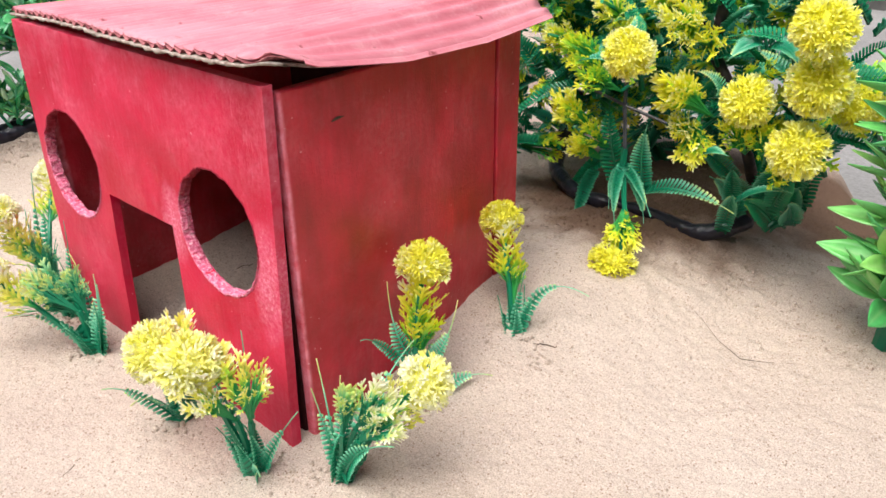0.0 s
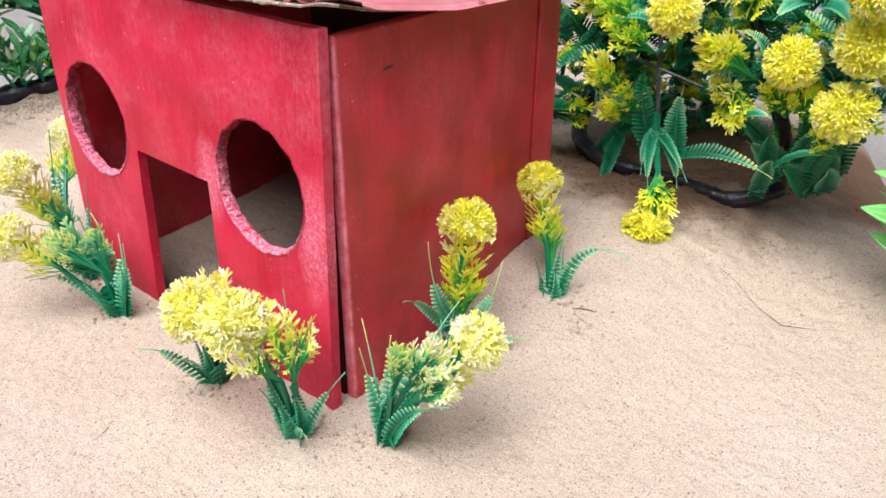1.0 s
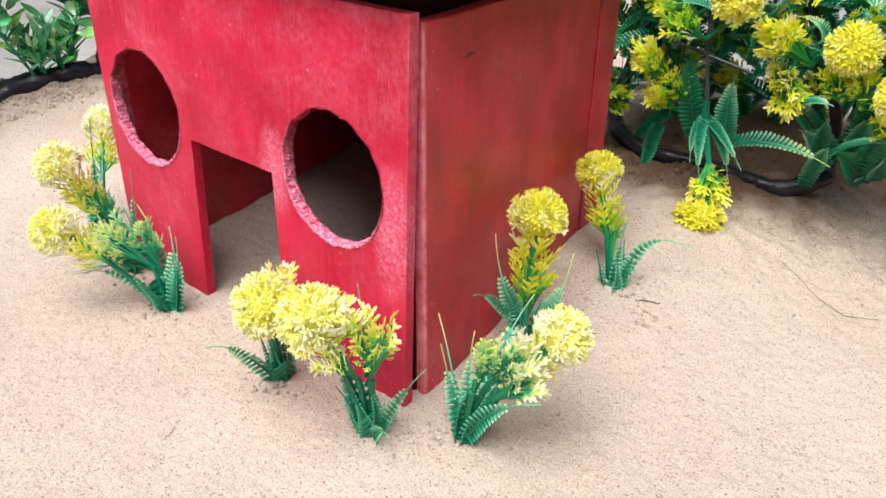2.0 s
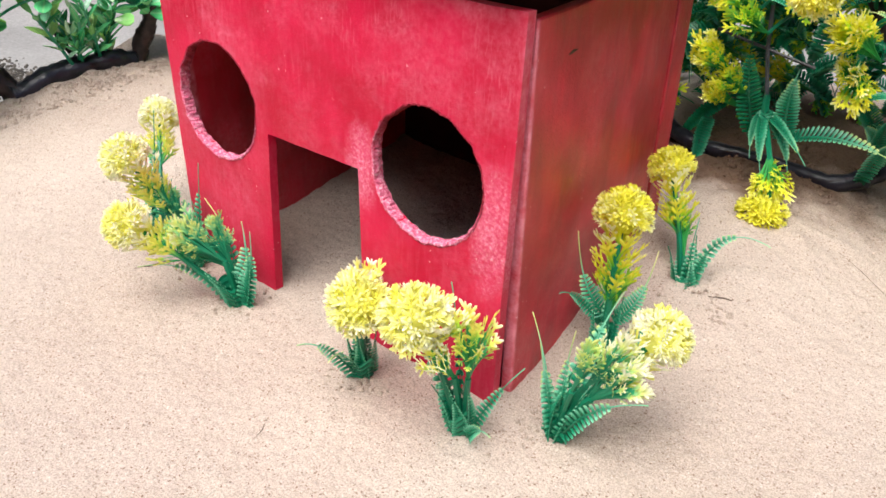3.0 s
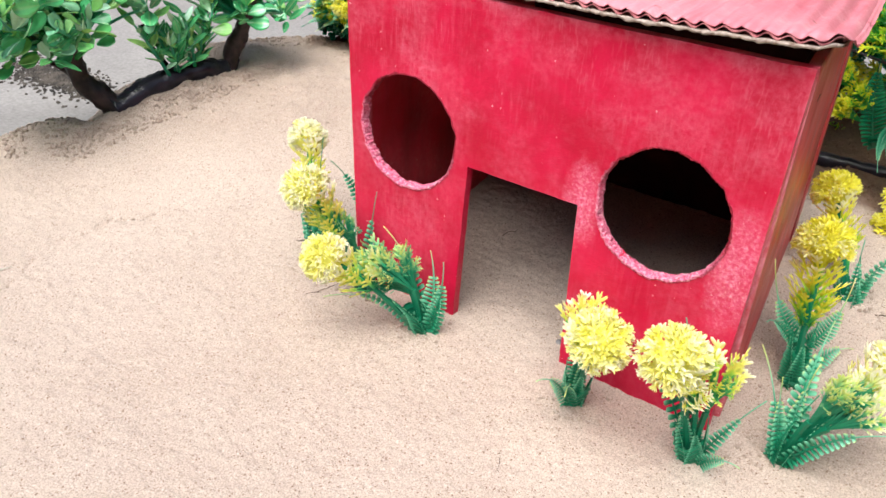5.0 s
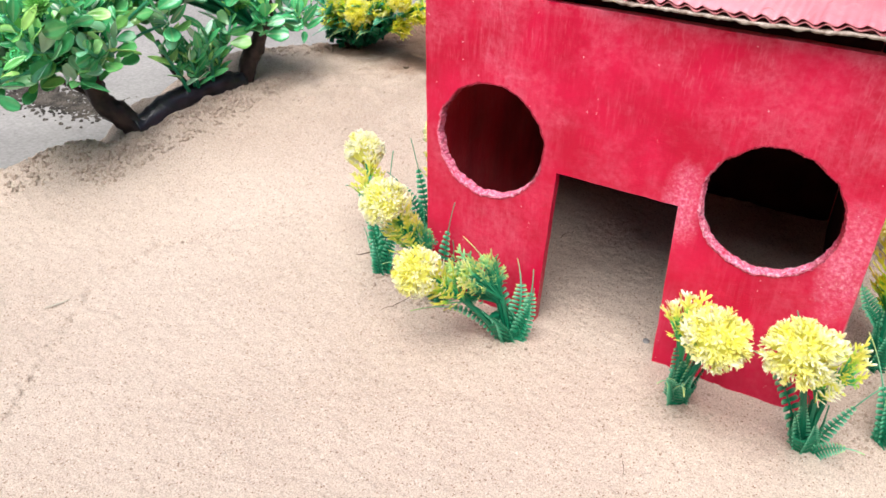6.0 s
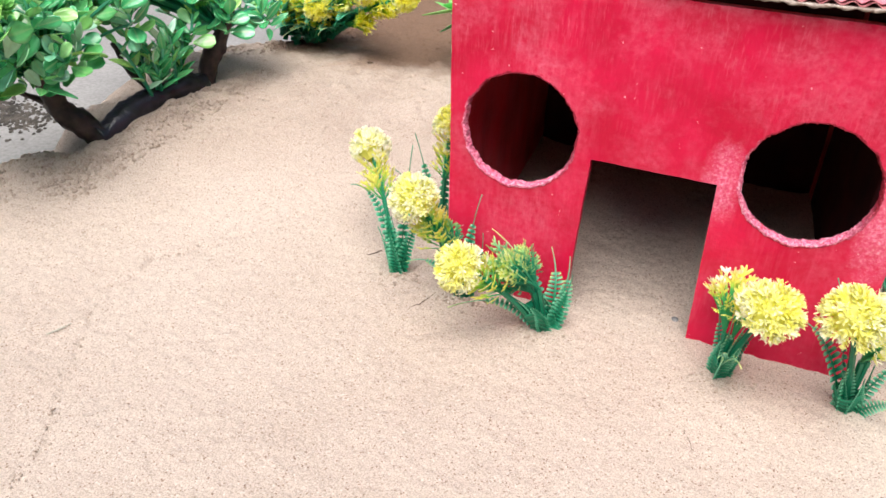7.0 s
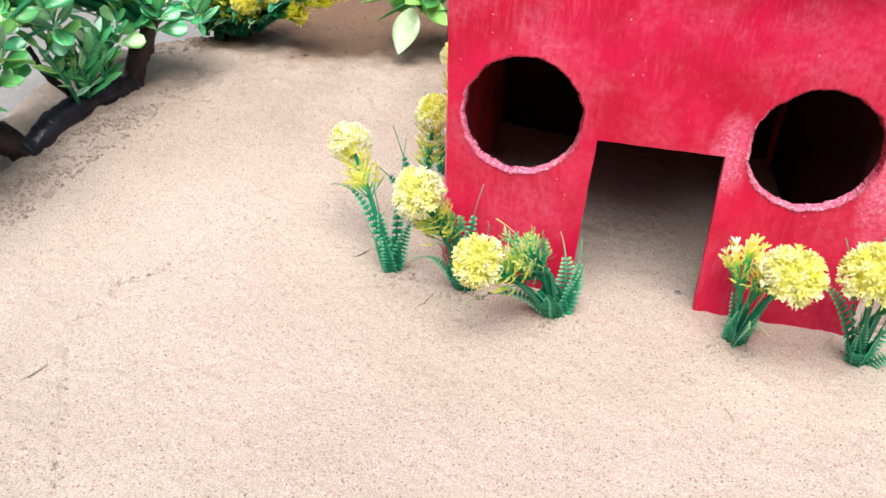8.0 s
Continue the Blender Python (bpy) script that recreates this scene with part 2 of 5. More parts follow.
GOLD = plastic_material("deep_yellow_plastic", [(0.0, (0.008, 0.24, 0.09)), (0.28, (0.06, 0.50, 0.10)), (0.46, (0.46, 0.80, 0.06)), (0.64, (0.92, 0.90, 0.04)), (0.86, (0.98, 0.95, 0.12)), (0.95, (0.98, 0.97, 0.36)), (1.0, (0.98, 0.98, 0.60))], 0.4, 0.3)
TUFT = plastic_material("pale_green_plastic", [(0.0, (0.008, 0.27, 0.13)), (0.30, (0.05, 0.48, 0.26)), (0.52, (0.36, 0.74, 0.34)), (0.72, (0.82, 0.91, 0.28)), (1.0, (0.97, 0.97, 0.76))], 0.4, 0.4)
FERN = plastic_material("green_plastic", [(0.0, (0.004, 0.105, 0.05)), (0.36, (0.014, 0.30, 0.155)), (0.66, (0.23, 0.66, 0.43)), (0.88, (0.62, 0.76, 0.26)), (1.0, (0.90, 0.90, 0.42))], 0.28, 0.25)
FERN_DARK = plastic_material("deep_green_plastic", [(0.0, (0.004, 0.11, 0.05)), (0.4, (0.010, 0.25, 0.11)), (0.72, (0.05, 0.42, 0.18)), (0.88, (0.40, 0.55, 0.06)), (1.0, (0.80, 0.80, 0.20))], 0.25, 0.25)
LEAF = leaf_material("oval_leaf_plastic", [(0.0, (0.025, 0.25, 0.08)), (0.20, (0.06, 0.42, 0.15)), (0.45, (0.09, 0.50, 0.19)), (0.62, (0.20, 0.60, 0.16)), (0.76, (0.40, 0.76, 0.20)), (0.88, (0.22, 0.62, 0.40)), (1.0, (0.58, 0.84, 0.62))])
LEAF_FAR = leaf_material("inner_leaf_plastic", [(0.0, (0.025, 0.25, 0.08)), (0.20, (0.06, 0.42, 0.15)), (0.45, (0.09, 0.50, 0.19)), (0.62, (0.20, 0.60, 0.16)), (0.76, (0.40, 0.76, 0.20)), (0.88, (0.22, 0.62, 0.40)), (1.0, (0.58, 0.84, 0.62))], island=True)
PALE = leaf_material("pale_leaf_plastic", [(0.0, (0.42, 0.62, 0.34)), (1.0, (0.60, 0.76, 0.50))], 0.35)
SPIKE = leaf_material("succulent_plastic", [(0.0, (0.05, 0.34, 0.10)), (0.6, (0.14, 0.52, 0.12)), (1.0, (0.34, 0.66, 0.16))], 0.4)
BARK = plain_material("dark_brown_plastic_bark", (0.012, 0.008, 0.009), (0.05, 0.03, 0.028), 120, 0.5, 0.002)
TAPE = plain_material("black_wrapping_tape", (0.008, 0.008, 0.012), (0.03, 0.028, 0.04), 70, 0.28, 0.003)
WIRE = plain_material("grey_wire", (0.03, 0.03, 0.035), (0.07, 0.07, 0.08), 90, 0.4)
TWIG = plain_material("dry_dark_twig", (0.05, 0.03, 0.02), (0.12, 0.08, 0.05), 200, 0.9)
GRIT = plain_material("dark_gravel", (0.02, 0.018, 0.016), (0.11, 0.095, 0.08), 60, 0.85, 0.001)
STRAW = plain_material("dry_grey_straw", (0.34, 0.34, 0.28), (0.52, 0.50, 0.42), 300, 0.7)
STONE = plain_material("small_grey_stone", (0.12, 0.12, 0.13), (0.28, 0.27, 0.27), 200, 0.8, 0.001)

# ---- builders ----
rnd = random.Random(7)


class Geo:
    """Collects vertices, faces and the root-to-tip value of each vertex."""

    def __init__(self):
        self.v, self.f, self.a = [], [], []

    def tube(self, pts, radii, tips, sides=6):
        """A round bar along pts; tips: the values at its start and end."""
        start, n = len(self.v), len(pts)
        side = None
        for i, p in enumerate(pts):
            d = (pts[min(i + 1, n - 1)] - pts[max(i - 1, 0)]).normalized()
            if side is None:
                side = d.orthogonal().normalized()
            side = (side - d * side.dot(d)).normalized()
            up = d.cross(side)
            r = radii[i] if isinstance(radii, (list, tuple)) else radii
            for k in range(sides):
                w = 2 * math.pi * k / sides
                self.v.append(p + side * (r * math.cos(w)) + up * (r * math.sin(w)))
                self.a.append(tips[0] + (tips[1] - tips[0]) * i / max(1, n - 1))
        for i in range(n - 1):
            for k in range(sides):
                q = (k + 1) % sides
                self.f.append((start + i * sides + k, start + i * sides + q, start + (i + 1) * sides + q, start + (i + 1) * sides + k))
        self.f.append(tuple(start + k for k in reversed(range(sides))))
        self.f.append(tuple(start + (n - 1) * sides + k for k in range(sides)))

    def tooth(self, p, d, side, length, w, a0, a1, end=0.5):
        """A thin blade with a raised rib and a blunt end from p along d."""
        s = len(self.v)
        up = side.cross(d) * (w * 0.42)
        for f, k in ((0.0, 0.75), (0.58, 1.0), (0.9, (1 + end) / 2)):
            c = p + d * (length * f)
            self.v += [c + side * (w * k), c + up, c - side * (w * k)]
            self.a += [a0 + (a1 - a0) * f] * 3
        self.v += [p + d * length + side * (w * end * 0.6), p + d * length - side * (w * end * 0.6)]
        self.a += [a1, a1]
        for k in (s, s + 3):
            self.f += [(k, k + 1, k + 4, k + 3), (k + 1, k + 2, k + 5, k + 4)]
        self.f += [(s + 6, s + 7, s + 9), (s + 7, s + 8, s + 10), (s + 7, s + 10, s + 9)]

    def petal(self, p, d, side, length, a0, a1, fat=1.0, crown=False):
        """A forked petal like a small antler: a stalk with pairs of short blunt prongs; crown: more prongs round its end."""
        up = d.cross(side).normalized()
        side = up.cross(d).normalized()
        w = length * 0.042 * fat
        self.tooth(p, d, side, length, w, a0, a1)
        jit = len(self.v)
        for f, g, k in ((0.48, 0.85, 0.32), (0.74, 0.72, 0.26)):
            for sg in (1, -1):
                f, k = f + 0.05 * math.sin(jit * 1.7 + sg), k * (1 + 0.25 * math.sin(jit * 2.3 + 2 * sg + f * 9))
                dd = (d + side * (g * sg) + up * 0.14).normalized()
                ss = up.cross(dd).normalized()
                self.tooth(p + d * (length * f), dd, ss, length * k, w, a0 + (a1 - a0) * f, a1)
        for k in range(4 if crown else 0):
            turn = jit * 0.7 + k * 1.571
            out = side * math.cos(turn) + up * math.sin(turn)
            dd = (out * 0.8 + d).normalized()
            self.tooth(p + d * (length * 0.66), dd, dd.cross(d).normalized(), length * 0.40, w * 0.85, a0 + (a1 - a0) * 0.55, a1, 0.3)

    def core(self, c, axis, r, value):
        """A small faceted knob that the petals sit on."""
        s0 = axis.orthogonal().normalized()
        s1 = axis.cross(s0)
        start = len(self.v)
        for h, k in ((-0.9, 0.5), (-0.2, 1.0), (0.5, 0.8)):
            for n in range(8):
                w = 0.785 * n
                self.v.append(c + axis * (h * r) + (s0 * math.cos(w) + s1 * math.sin(w)) * (k * r))
                self.a.append(value)
        self.v.append(c + axis * r)
        self.a.append(value)
        for n in range(8):
            m = (n + 1) % 8
            for b in (0, 8):
                self.f.append((start + b + n, start + b + m, start + b + 8 + m, start + b + 8 + n))
            self.f.append((start + 16 + n, start + 16 + m, start + 24))

    def mesh(self, name, smooth=False):
        me = bpy.data.meshes.new(name)
        me.from_pydata([tuple(v) for v in self.v], [], self.f)
        at = me.attributes.new("tip", "FLOAT", "POINT")
        at.data.foreach_set("value", self.a)
        if smooth:
            me.polygons.foreach_set("use_smooth", [True] * len(me.polygons))
        me.update()
        return me


def V(*p):
    return Vector(p)


def part(name, data, material, parent, label=""):
    """Links a bmesh, Geo or mesh as one mesh object under a thing or a part."""
    if isinstance(data, Geo):
        data = data.mesh(name)
    elif isinstance(data, bmesh.types.BMesh):
        me = bpy.data.meshes.new(name)
        data.to_mesh(me)
        data.free()
        data = me
    if not data.materials:
        data.materials.append(material)
    ob = new(name, data)
    if parent is not None:
        ob.parent = parent
    if label:
        ob["label"] = label
    return ob


def thing(name, place, label, category, group=""):
    ob = new(name)
    ob.empty_display_size = 0.01
    ob.location = place
    return tagged(ob, label, category, group)


def bezier(a, b, c, n):
    return [a * ((1 - t) ** 2) + b * (2 * t * (1 - t)) + c * (t * t) for t in (i / n for i in range(n + 1))]


def smooth_line(ps, n):
    """A rounded line through the points."""
    out = []
    for i in range(len(ps) - 1):
        p0, p1, p2, p3 = ps[max(0, i - 1)], ps[i], ps[i + 1], ps[min(len(ps) - 1, i + 2)]
        for k in range(n):
            t = k / n
            out.append(0.5 * (2 * p1 + (p2 - p0) * t + (2 * p0 - 5 * p1 + 4 * p2 - p3) * t * t + (3 * p1 - p0 - 3 * p2 + p3) * t ** 3))
    out.append(ps[-1])
    return out


def step(a, b, x):
    t = min(1.0, max(0.0, (x - a) / (b - a)))
    return t * t * (3 - 2 * t)


# ---- ground ----
EDGE = [(-1.2, -1.1), (-0.5, -0.90), (-0.2, -0.70), (-0.04, -0.615), (0.03, -0.600), (0.08, -0.640), (0.16, -0.660), (0.23, -0.620), (0.3, -0.557), (0.5, -0.57), (1.2, -0.6)]


def edge_x(y):
    """Where the heap of sand ends towards the concrete."""
    for (y0, x0), (y1, x1) in zip(EDGE, EDGE[1:]):
        if y0 <= y <= y1:
            return x0 + (x1 - x0) * (y - y0) / (y1 - y0)
    return EDGE[0][1] if y < EDGE[0][0] else EDGE[-1][1]


def ground_z(x, y):
    """Height of the sand without its grain."""
    far = 0.032 * step(0.03, 0.31, y + max(0.0, -x - 0.2) * 0.45)
    near = (0.018 - 0.007 * step(-0.005, -0.03, x)) * step(0.03, 0.20, y) * (1 - 0.9 * step(0.03, 0.15, x))
    w = step(-0.30, -0.12, x)
    h = far * (1 - w) + near * w
    h -= 0.0045 * step(0.05, 0.14, x)
    h -= 0.010 * step(0.06, 0.0, math.hypot(x - 0.005, (y - 0.385) * 1.6))
    h += 0.0035 * noise.noise(V(x * 7, y * 7, 2.0)) + 0.0012 * noise.noise(V(x * 30, y * 30, 5.0))
    bank = step(0.0, 0.05, y) * step(0.20, 0.15, y)
    h += bank * (0.0035 + 0.004 * noise.noise(V(x * 55, y * 55, 1.0))) * math.exp(-((x + 0.524 - 0.12 * (y - 0.1)) / 0.016) ** 2)
    h -= bank * 0.026 * step(-0.545, -0.575, x)
    d = x - edge_x(y) + 0.012 * noise.noise(V(x * 20, y * 20, 9.0))
    d = min(d, 0.50 + 0.11 * step(0.17, 0.06, x) + 0.20 * step(-0.15, -0.32, x) - y - 0.25 * min(0.0, x) + 0.015 * noise.noise(V(x * 15, y * 15, 4.0)))
    return -0.034 + (h + 0.034) * step(-0.035, 0.03, d)


def damp_and_shade(x, y):
    """Damp brown soil where the plants were set in, with bush shade painted in."""
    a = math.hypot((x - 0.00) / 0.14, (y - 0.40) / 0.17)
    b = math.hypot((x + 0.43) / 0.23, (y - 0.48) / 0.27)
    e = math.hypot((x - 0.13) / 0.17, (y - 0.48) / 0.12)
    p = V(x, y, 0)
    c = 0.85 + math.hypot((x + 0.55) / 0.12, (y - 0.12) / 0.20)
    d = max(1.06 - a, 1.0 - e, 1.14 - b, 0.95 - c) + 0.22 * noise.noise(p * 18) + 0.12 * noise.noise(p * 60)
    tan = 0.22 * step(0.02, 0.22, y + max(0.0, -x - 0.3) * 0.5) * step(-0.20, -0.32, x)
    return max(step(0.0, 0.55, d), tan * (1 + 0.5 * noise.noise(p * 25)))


CRACK = [V(-0.3460, -0.235, 0), V(-0.3530, -0.21, 0), V(-0.3723, -0.1833, 0), V(-0.4042, -0.1292, 0), V(-0.4206, -0.1029, 0), V(-0.4159, -0.0567, 0), V(-0.3916, -0.0262, 0), V(-0.3540, 0.0317, 0)]


def crack_depth(p):
    """A shallow dried crack that winds over the sand."""
    best = 1.0
    for a, b in zip(CRACK, CRACK[1:]):
        f = min(1.0, max(0.0, (p - a).dot(b - a) / (b - a).length_squared))
        best = min(best, (p - a - (b - a) * f).length)
    return best


def spaced(lo, a, b, hi, fine, coarse):
    return list(np.arange(lo, a, coarse)) + list(np.arange(a, b, fine)) + list(np.arange(b, hi, coarse))


def sand_bed():
    xs = spaced(-1.15, -0.78, 0.36, 0.65, 0.0021, 0.016)
    ys = spaced(-0.65, -0.27, 0.46, 0.85, 0.0021, 0.016)
    vs, fs = [], []
    for y in ys:
        for x in xs:
            z = ground_z(x, y)
            p = V(x, y, 0)
            rough = 0.0006 * noise.noise(p * 110) + 0.0007 * noise.noise(p * 240)
            lump = max(0.0, noise.noise(p * 48 + V(3, 1, 0)) - 0.15) * 0.006
            back = max(step(0.12, 0.28, y + max(0.0, -x - 0.25) * 0.4), step(0.10, 0.02, x - edge_x(y)))
            z += rough + lump * (0.30 + 0.8 * back) + back * 0.0012 * noise.noise(p * 150)
            if -0.45 < x < -0.33 and y < 0.05:
                d = crack_depth(p + V(noise.noise(p * 60), noise.noise(p * 60 + V(7, 0, 0)), 0) * 0.006)
                z -= 0.0030 * step(0.0024, 0.0, d) * max(0.0, 0.6 + noise.noise(p * 40))
            vs.append((x, y, z))
    w = len(xs)
    for j in range(len(ys) - 1):
        for i in range(w - 1):
            a = j * w + i
            fs.append((a, a + 1, a + w + 1, a + w))
    me = bpy.data.meshes.new("sand")
    me.from_pydata(vs, [], fs)
    me.polygons.foreach_set("use_smooth", [True] * len(fs))
    dark_attr = me.attributes.new("darkened", "FLOAT", "POINT")
    dark_attr.data.foreach_set("value", [damp_and_shade(x, y) for x, y, _ in vs])
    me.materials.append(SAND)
    return tagged(new("sand", me), "pale brown fine sand heaped in a shallow bed", "sand", kind="structure")


sand_bed()

bm = bmesh.new()
bmesh.ops.create_grid(bm, x_segments=60, y_segments=60, size=60)
for vert in bm.verts:
    vert.co.z = -0.024
tagged(part("ground", bm, CONCRETE, None), "rough grey concrete ground around the sand", "ground", kind="structure")


# Plain walls out of view, added to block low sky and dim bounced light.
WALL = plain_material("unseen_wall_grey", (0.07, 0.068, 0.062), (0.16, 0.155, 0.145), 9, 0.92, 0.004, 0.2)


def unseen_wall(name, x0, x1, y0, y1, high=1.2):
    bm = bmesh.new()
    bmesh.ops.create_cube(bm, size=1.0)
    for v in bm.verts:
        v.co = V(x0 + (x1 - x0) * (v.co.x + 0.5), y0 + (y1 - y0) * (v.co.y + 0.5), -0.05 + (high + 0.05) * (v.co.z + 0.5))
    bmesh.ops.bevel(bm, geom=bm.edges[:], offset=0.01, segments=2, affect="EDGES")
    tagged(part(name, bm, WALL, None), "plain grey wall out of view, added to block low sky", "wall", kind="structure")


unseen_wall("unseen_north", -2.1, 1.9, 1.7, 1.82, 1.9)
unseen_wall("unseen_south", -2.1, 1.9, -1.62, -1.5)
unseen_wall("unseen_west", -2.1, -1.98, -1.5, 1.7)
unseen_wall("unseen_east", 1.78, 1.9, -1.5, 1.7, 1.9)


# ---- toy house ----
HOUSE = thing("toy_house", (-0.118, 0.09, 0), "small red-painted board toy house with two round windows", "toy house")
HM = HOUSE.matrix_basis.inverted()
LEAN_BACK = 0.03
THICK = 0.0055


def circle_pts(cx, cz, r, n, seed):
    q = random.Random(seed)
    out = []
    for k in range(n):
        w = 2 * math.pi * k / n
        rr = r + 0.0011 * noise.noise(V(math.cos(w) * 4.5, math.sin(w) * 4.5, seed)) + q.uniform(-0.0006, 0.0006)
        out.append((cx + rr * math.cos(w), cz + rr * math.sin(w)))
    return out


WINDOWS = [(-0.1950, 0.1080, 0.0328, 3), (-0.0450, 0.1070, 0.0324, 8)]


def front_wall():
    bm = bmesh.new()
    q = random.Random(4)

    def ring(pts):
        vs = [bm.verts.new((x, 0, z)) for x, z in pts]
        return [bm.edges.new((vs[i], vs[(i + 1) % len(vs)])) for i in range(len(vs))]

    def line(a, b, n, jit):
        return [(a[0] + (b[0] - a[0]) * i / n + q.uniform(-jit, jit), a[1] + (b[1] - a[1]) * i / n + q.uniform(-jit, jit)) for i in range(n)]

    outer = []
    corners = [(-0.2325, -0.012), (-0.1578, -0.012), (-0.1535, 0.0995), (-0.0872, 0.0985), (-0.0842, -0.012), (0.0, -0.012), (0.0022, 0.1865), (-0.2385, 0.1885)]
    for a, b in zip(corners, corners[1:] + corners[:1]):
        outer += line(a, b, 14, 0.00016)
    edges = ring(outer)
    for cx, cz, r, s in WINDOWS:
        edges += ring(circle_pts(cx, cz, r, 96, s))
    bmesh.ops.triangle_fill(bm, use_beauty=True, edges=edges, normal=(0, -1, 0))
    faces = bm.faces[:]
    out = bmesh.ops.extrude_face_region(bm, geom=faces)
    for g in out["geom"]:
        if isinstance(g, bmesh.types.BMVert):
            g.co.y += THICK
    bmesh.ops.recalc_face_normals(bm, faces=bm.faces[:])
    for v in bm.verts:
        v.co.y += LEAN_BACK * v.co.z
        v.co = HM @ v.co
    return bm


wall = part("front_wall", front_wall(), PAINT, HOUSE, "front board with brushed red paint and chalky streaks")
bev = wall.modifiers.new("worn_edge", "BEVEL")
bev.width, bev.segments, bev.limit_method, bev.angle_limit = 0.0006, 2, "ANGLE", radians(50)

for cx, cz, r, s in WINDOWS:
    g = Geo()
    q = random.Random(s)
    n, prof = 190, [(0.0016, -0.0002), (0.0012, -0.0007), (0.0002, -0.0009), (-0.0006, -0.0003), (-0.0008, 0.002), (-0.0007, 0.0045), (-0.0003, THICK + 0.0003), (0.001, THICK + 0.0003)]
    for k in range(n):
        w = 2 * math.pi * k / n
        low = 0.5 - 0.5 * math.sin(w + 0.4)
        for j, (dr, dy) in enumerate(prof):
            nz = noise.noise(V(math.cos(w) * 16, math.sin(w) * 16, j * 0.7 + s))
            grow = (0.15 + 0.6 * low) if j < 4 else 1.0
            rr = r + dr * grow + 0.0006 * nz + 0.0011 * noise.noise(V(math.cos(w) * 4.5, math.sin(w) * 4.5, s)) + q.uniform(-0.0004, 0.0004)
            yy = dy * grow - (0.0005 * abs(nz) if j < 4 else 0)
            z = cz + rr * math.sin(w)
            g.v.append(HM @ V(cx + rr * math.cos(w), yy + LEAN_BACK * z, z))
            g.a.append(low)
    m = len(prof)
    for k in range(n):
        for j in range(m - 1):
            a, b = k * m + j, ((k + 1) % n) * m + j
            g.f.append((a, b, b + 1, a + 1))
    part("window_rim", g, RIM, HOUSE, "rough torn pink edge of a round window")


def slab(x0, x1, y0, y1, z0, tops, cuts=6):
    """An upright board; tops: the heights of its top edge at the (x0,y0) end and at the (x1,y1) end."""
    bm = bmesh.new()
    bmesh.ops.create_cube(bm, size=1.0)
    lng = 0 if (x1 - x0) > (y1 - y0) else 1
    for v in bm.verts:
        f = v.co[lng] + 0.5
        top = v.co.z > 0
        v.co = V(x0 + (x1 - x0) * (v.co.x + 0.5), y0 + (y1 - y0) * (v.co.y + 0.5), (tops[0] + (tops[1] - tops[0]) * f) if top else z0)
    bmesh.ops.bevel(bm, geom=bm.edges[:], offset=min(0.0018, (min(x1 - x0, y1 - y0)) * 0.32), segments=3, affect="EDGES", profile=0.6)
    for v in bm.verts:
        v.co = HM @ v.co
    return bm


SKEW = Matrix.Translation((0.0020, 0.0134, 0)) @ Matrix.Rotation(radians(5.2), 4, "Z") @ Matrix.Translation((-0.0020, -0.0134, 0))


def skewed(bm):
    """The right-hand boards stand a little askew to the front."""
    turn = HM @ SKEW @ HM.inverted()
    for v in bm.verts:
        v.co = turn @ v.co
    return bm


part("side_wall", skewed(slab(-0.0040, 0.0022, 0.0134, 0.1850, -0.012, (0.1825, 0.1795))), PAINT_SIDE, HOUSE, "side board with smooth dark red paint")
part("back_post", skewed(slab(-0.0060, 0.0030, 0.1866, 0.2122, -0.012, (0.1800, 0.1790))), PAINT_SIDE, HOUSE, "narrow red board at the back corner")
# Boards added to carry the room's shade; the post keeps light out.
part("shade_board", skewed(slab(-0.0064, -0.0042, 0.0250, 0.1860, -0.012, (0.1800, 0.1765))), INSIDE_SHADE, HOUSE, "added dark board, room's shade put into its colour")
part("light_stop_post", slab(-0.0130, -0.0042, 0.0122, 0.0240, -0.012, (0.176, 0.176)), INSIDE_SHADE, HOUSE, "added dark post that stops light at the corner joint")
part("side_wall", slab(-0.2370, -0.2310, 0.0060, 0.2036, -0.012, (0.1885, 0.1870)), PAINT_SIDE, HOUSE)
part("back_wall", slab(-0.2410, -0.0195, 0.2040, 0.2105, -0.012, (0.1885, 0.1830)), PAINT_SIDE, HOUSE)
part("shade_board", slab(-0.2306, -0.0200, 0.2004, 0.2035, -0.012, (0.1870, 0.1815)), INSIDE_SHADE, HOUSE, "added dark red board carrying the room's shade in its colour")
g = Geo()
for k, (y, z) in enumerate(((0.0400, 0.1622), (0.0442, 0.1629), (0.0487, 0.1628))):
    for dx, dz in ((0.0003, -0.0009), (0.00055, 0.0), (0.0003, 0.0009)):
        g.v.append(HM @ SKEW @ V(0.0022 + dx, y + 0.003, z + dz * (1.0 if k == 1 else 0.25)))
        g.a.append(0)
g.f = [(0, 1, 4, 3), (1, 2, 5, 4), (3, 4, 7, 6), (4, 5, 8, 7)]
part("nick", g, TWIG, HOUSE, "small dark nick in the paint")


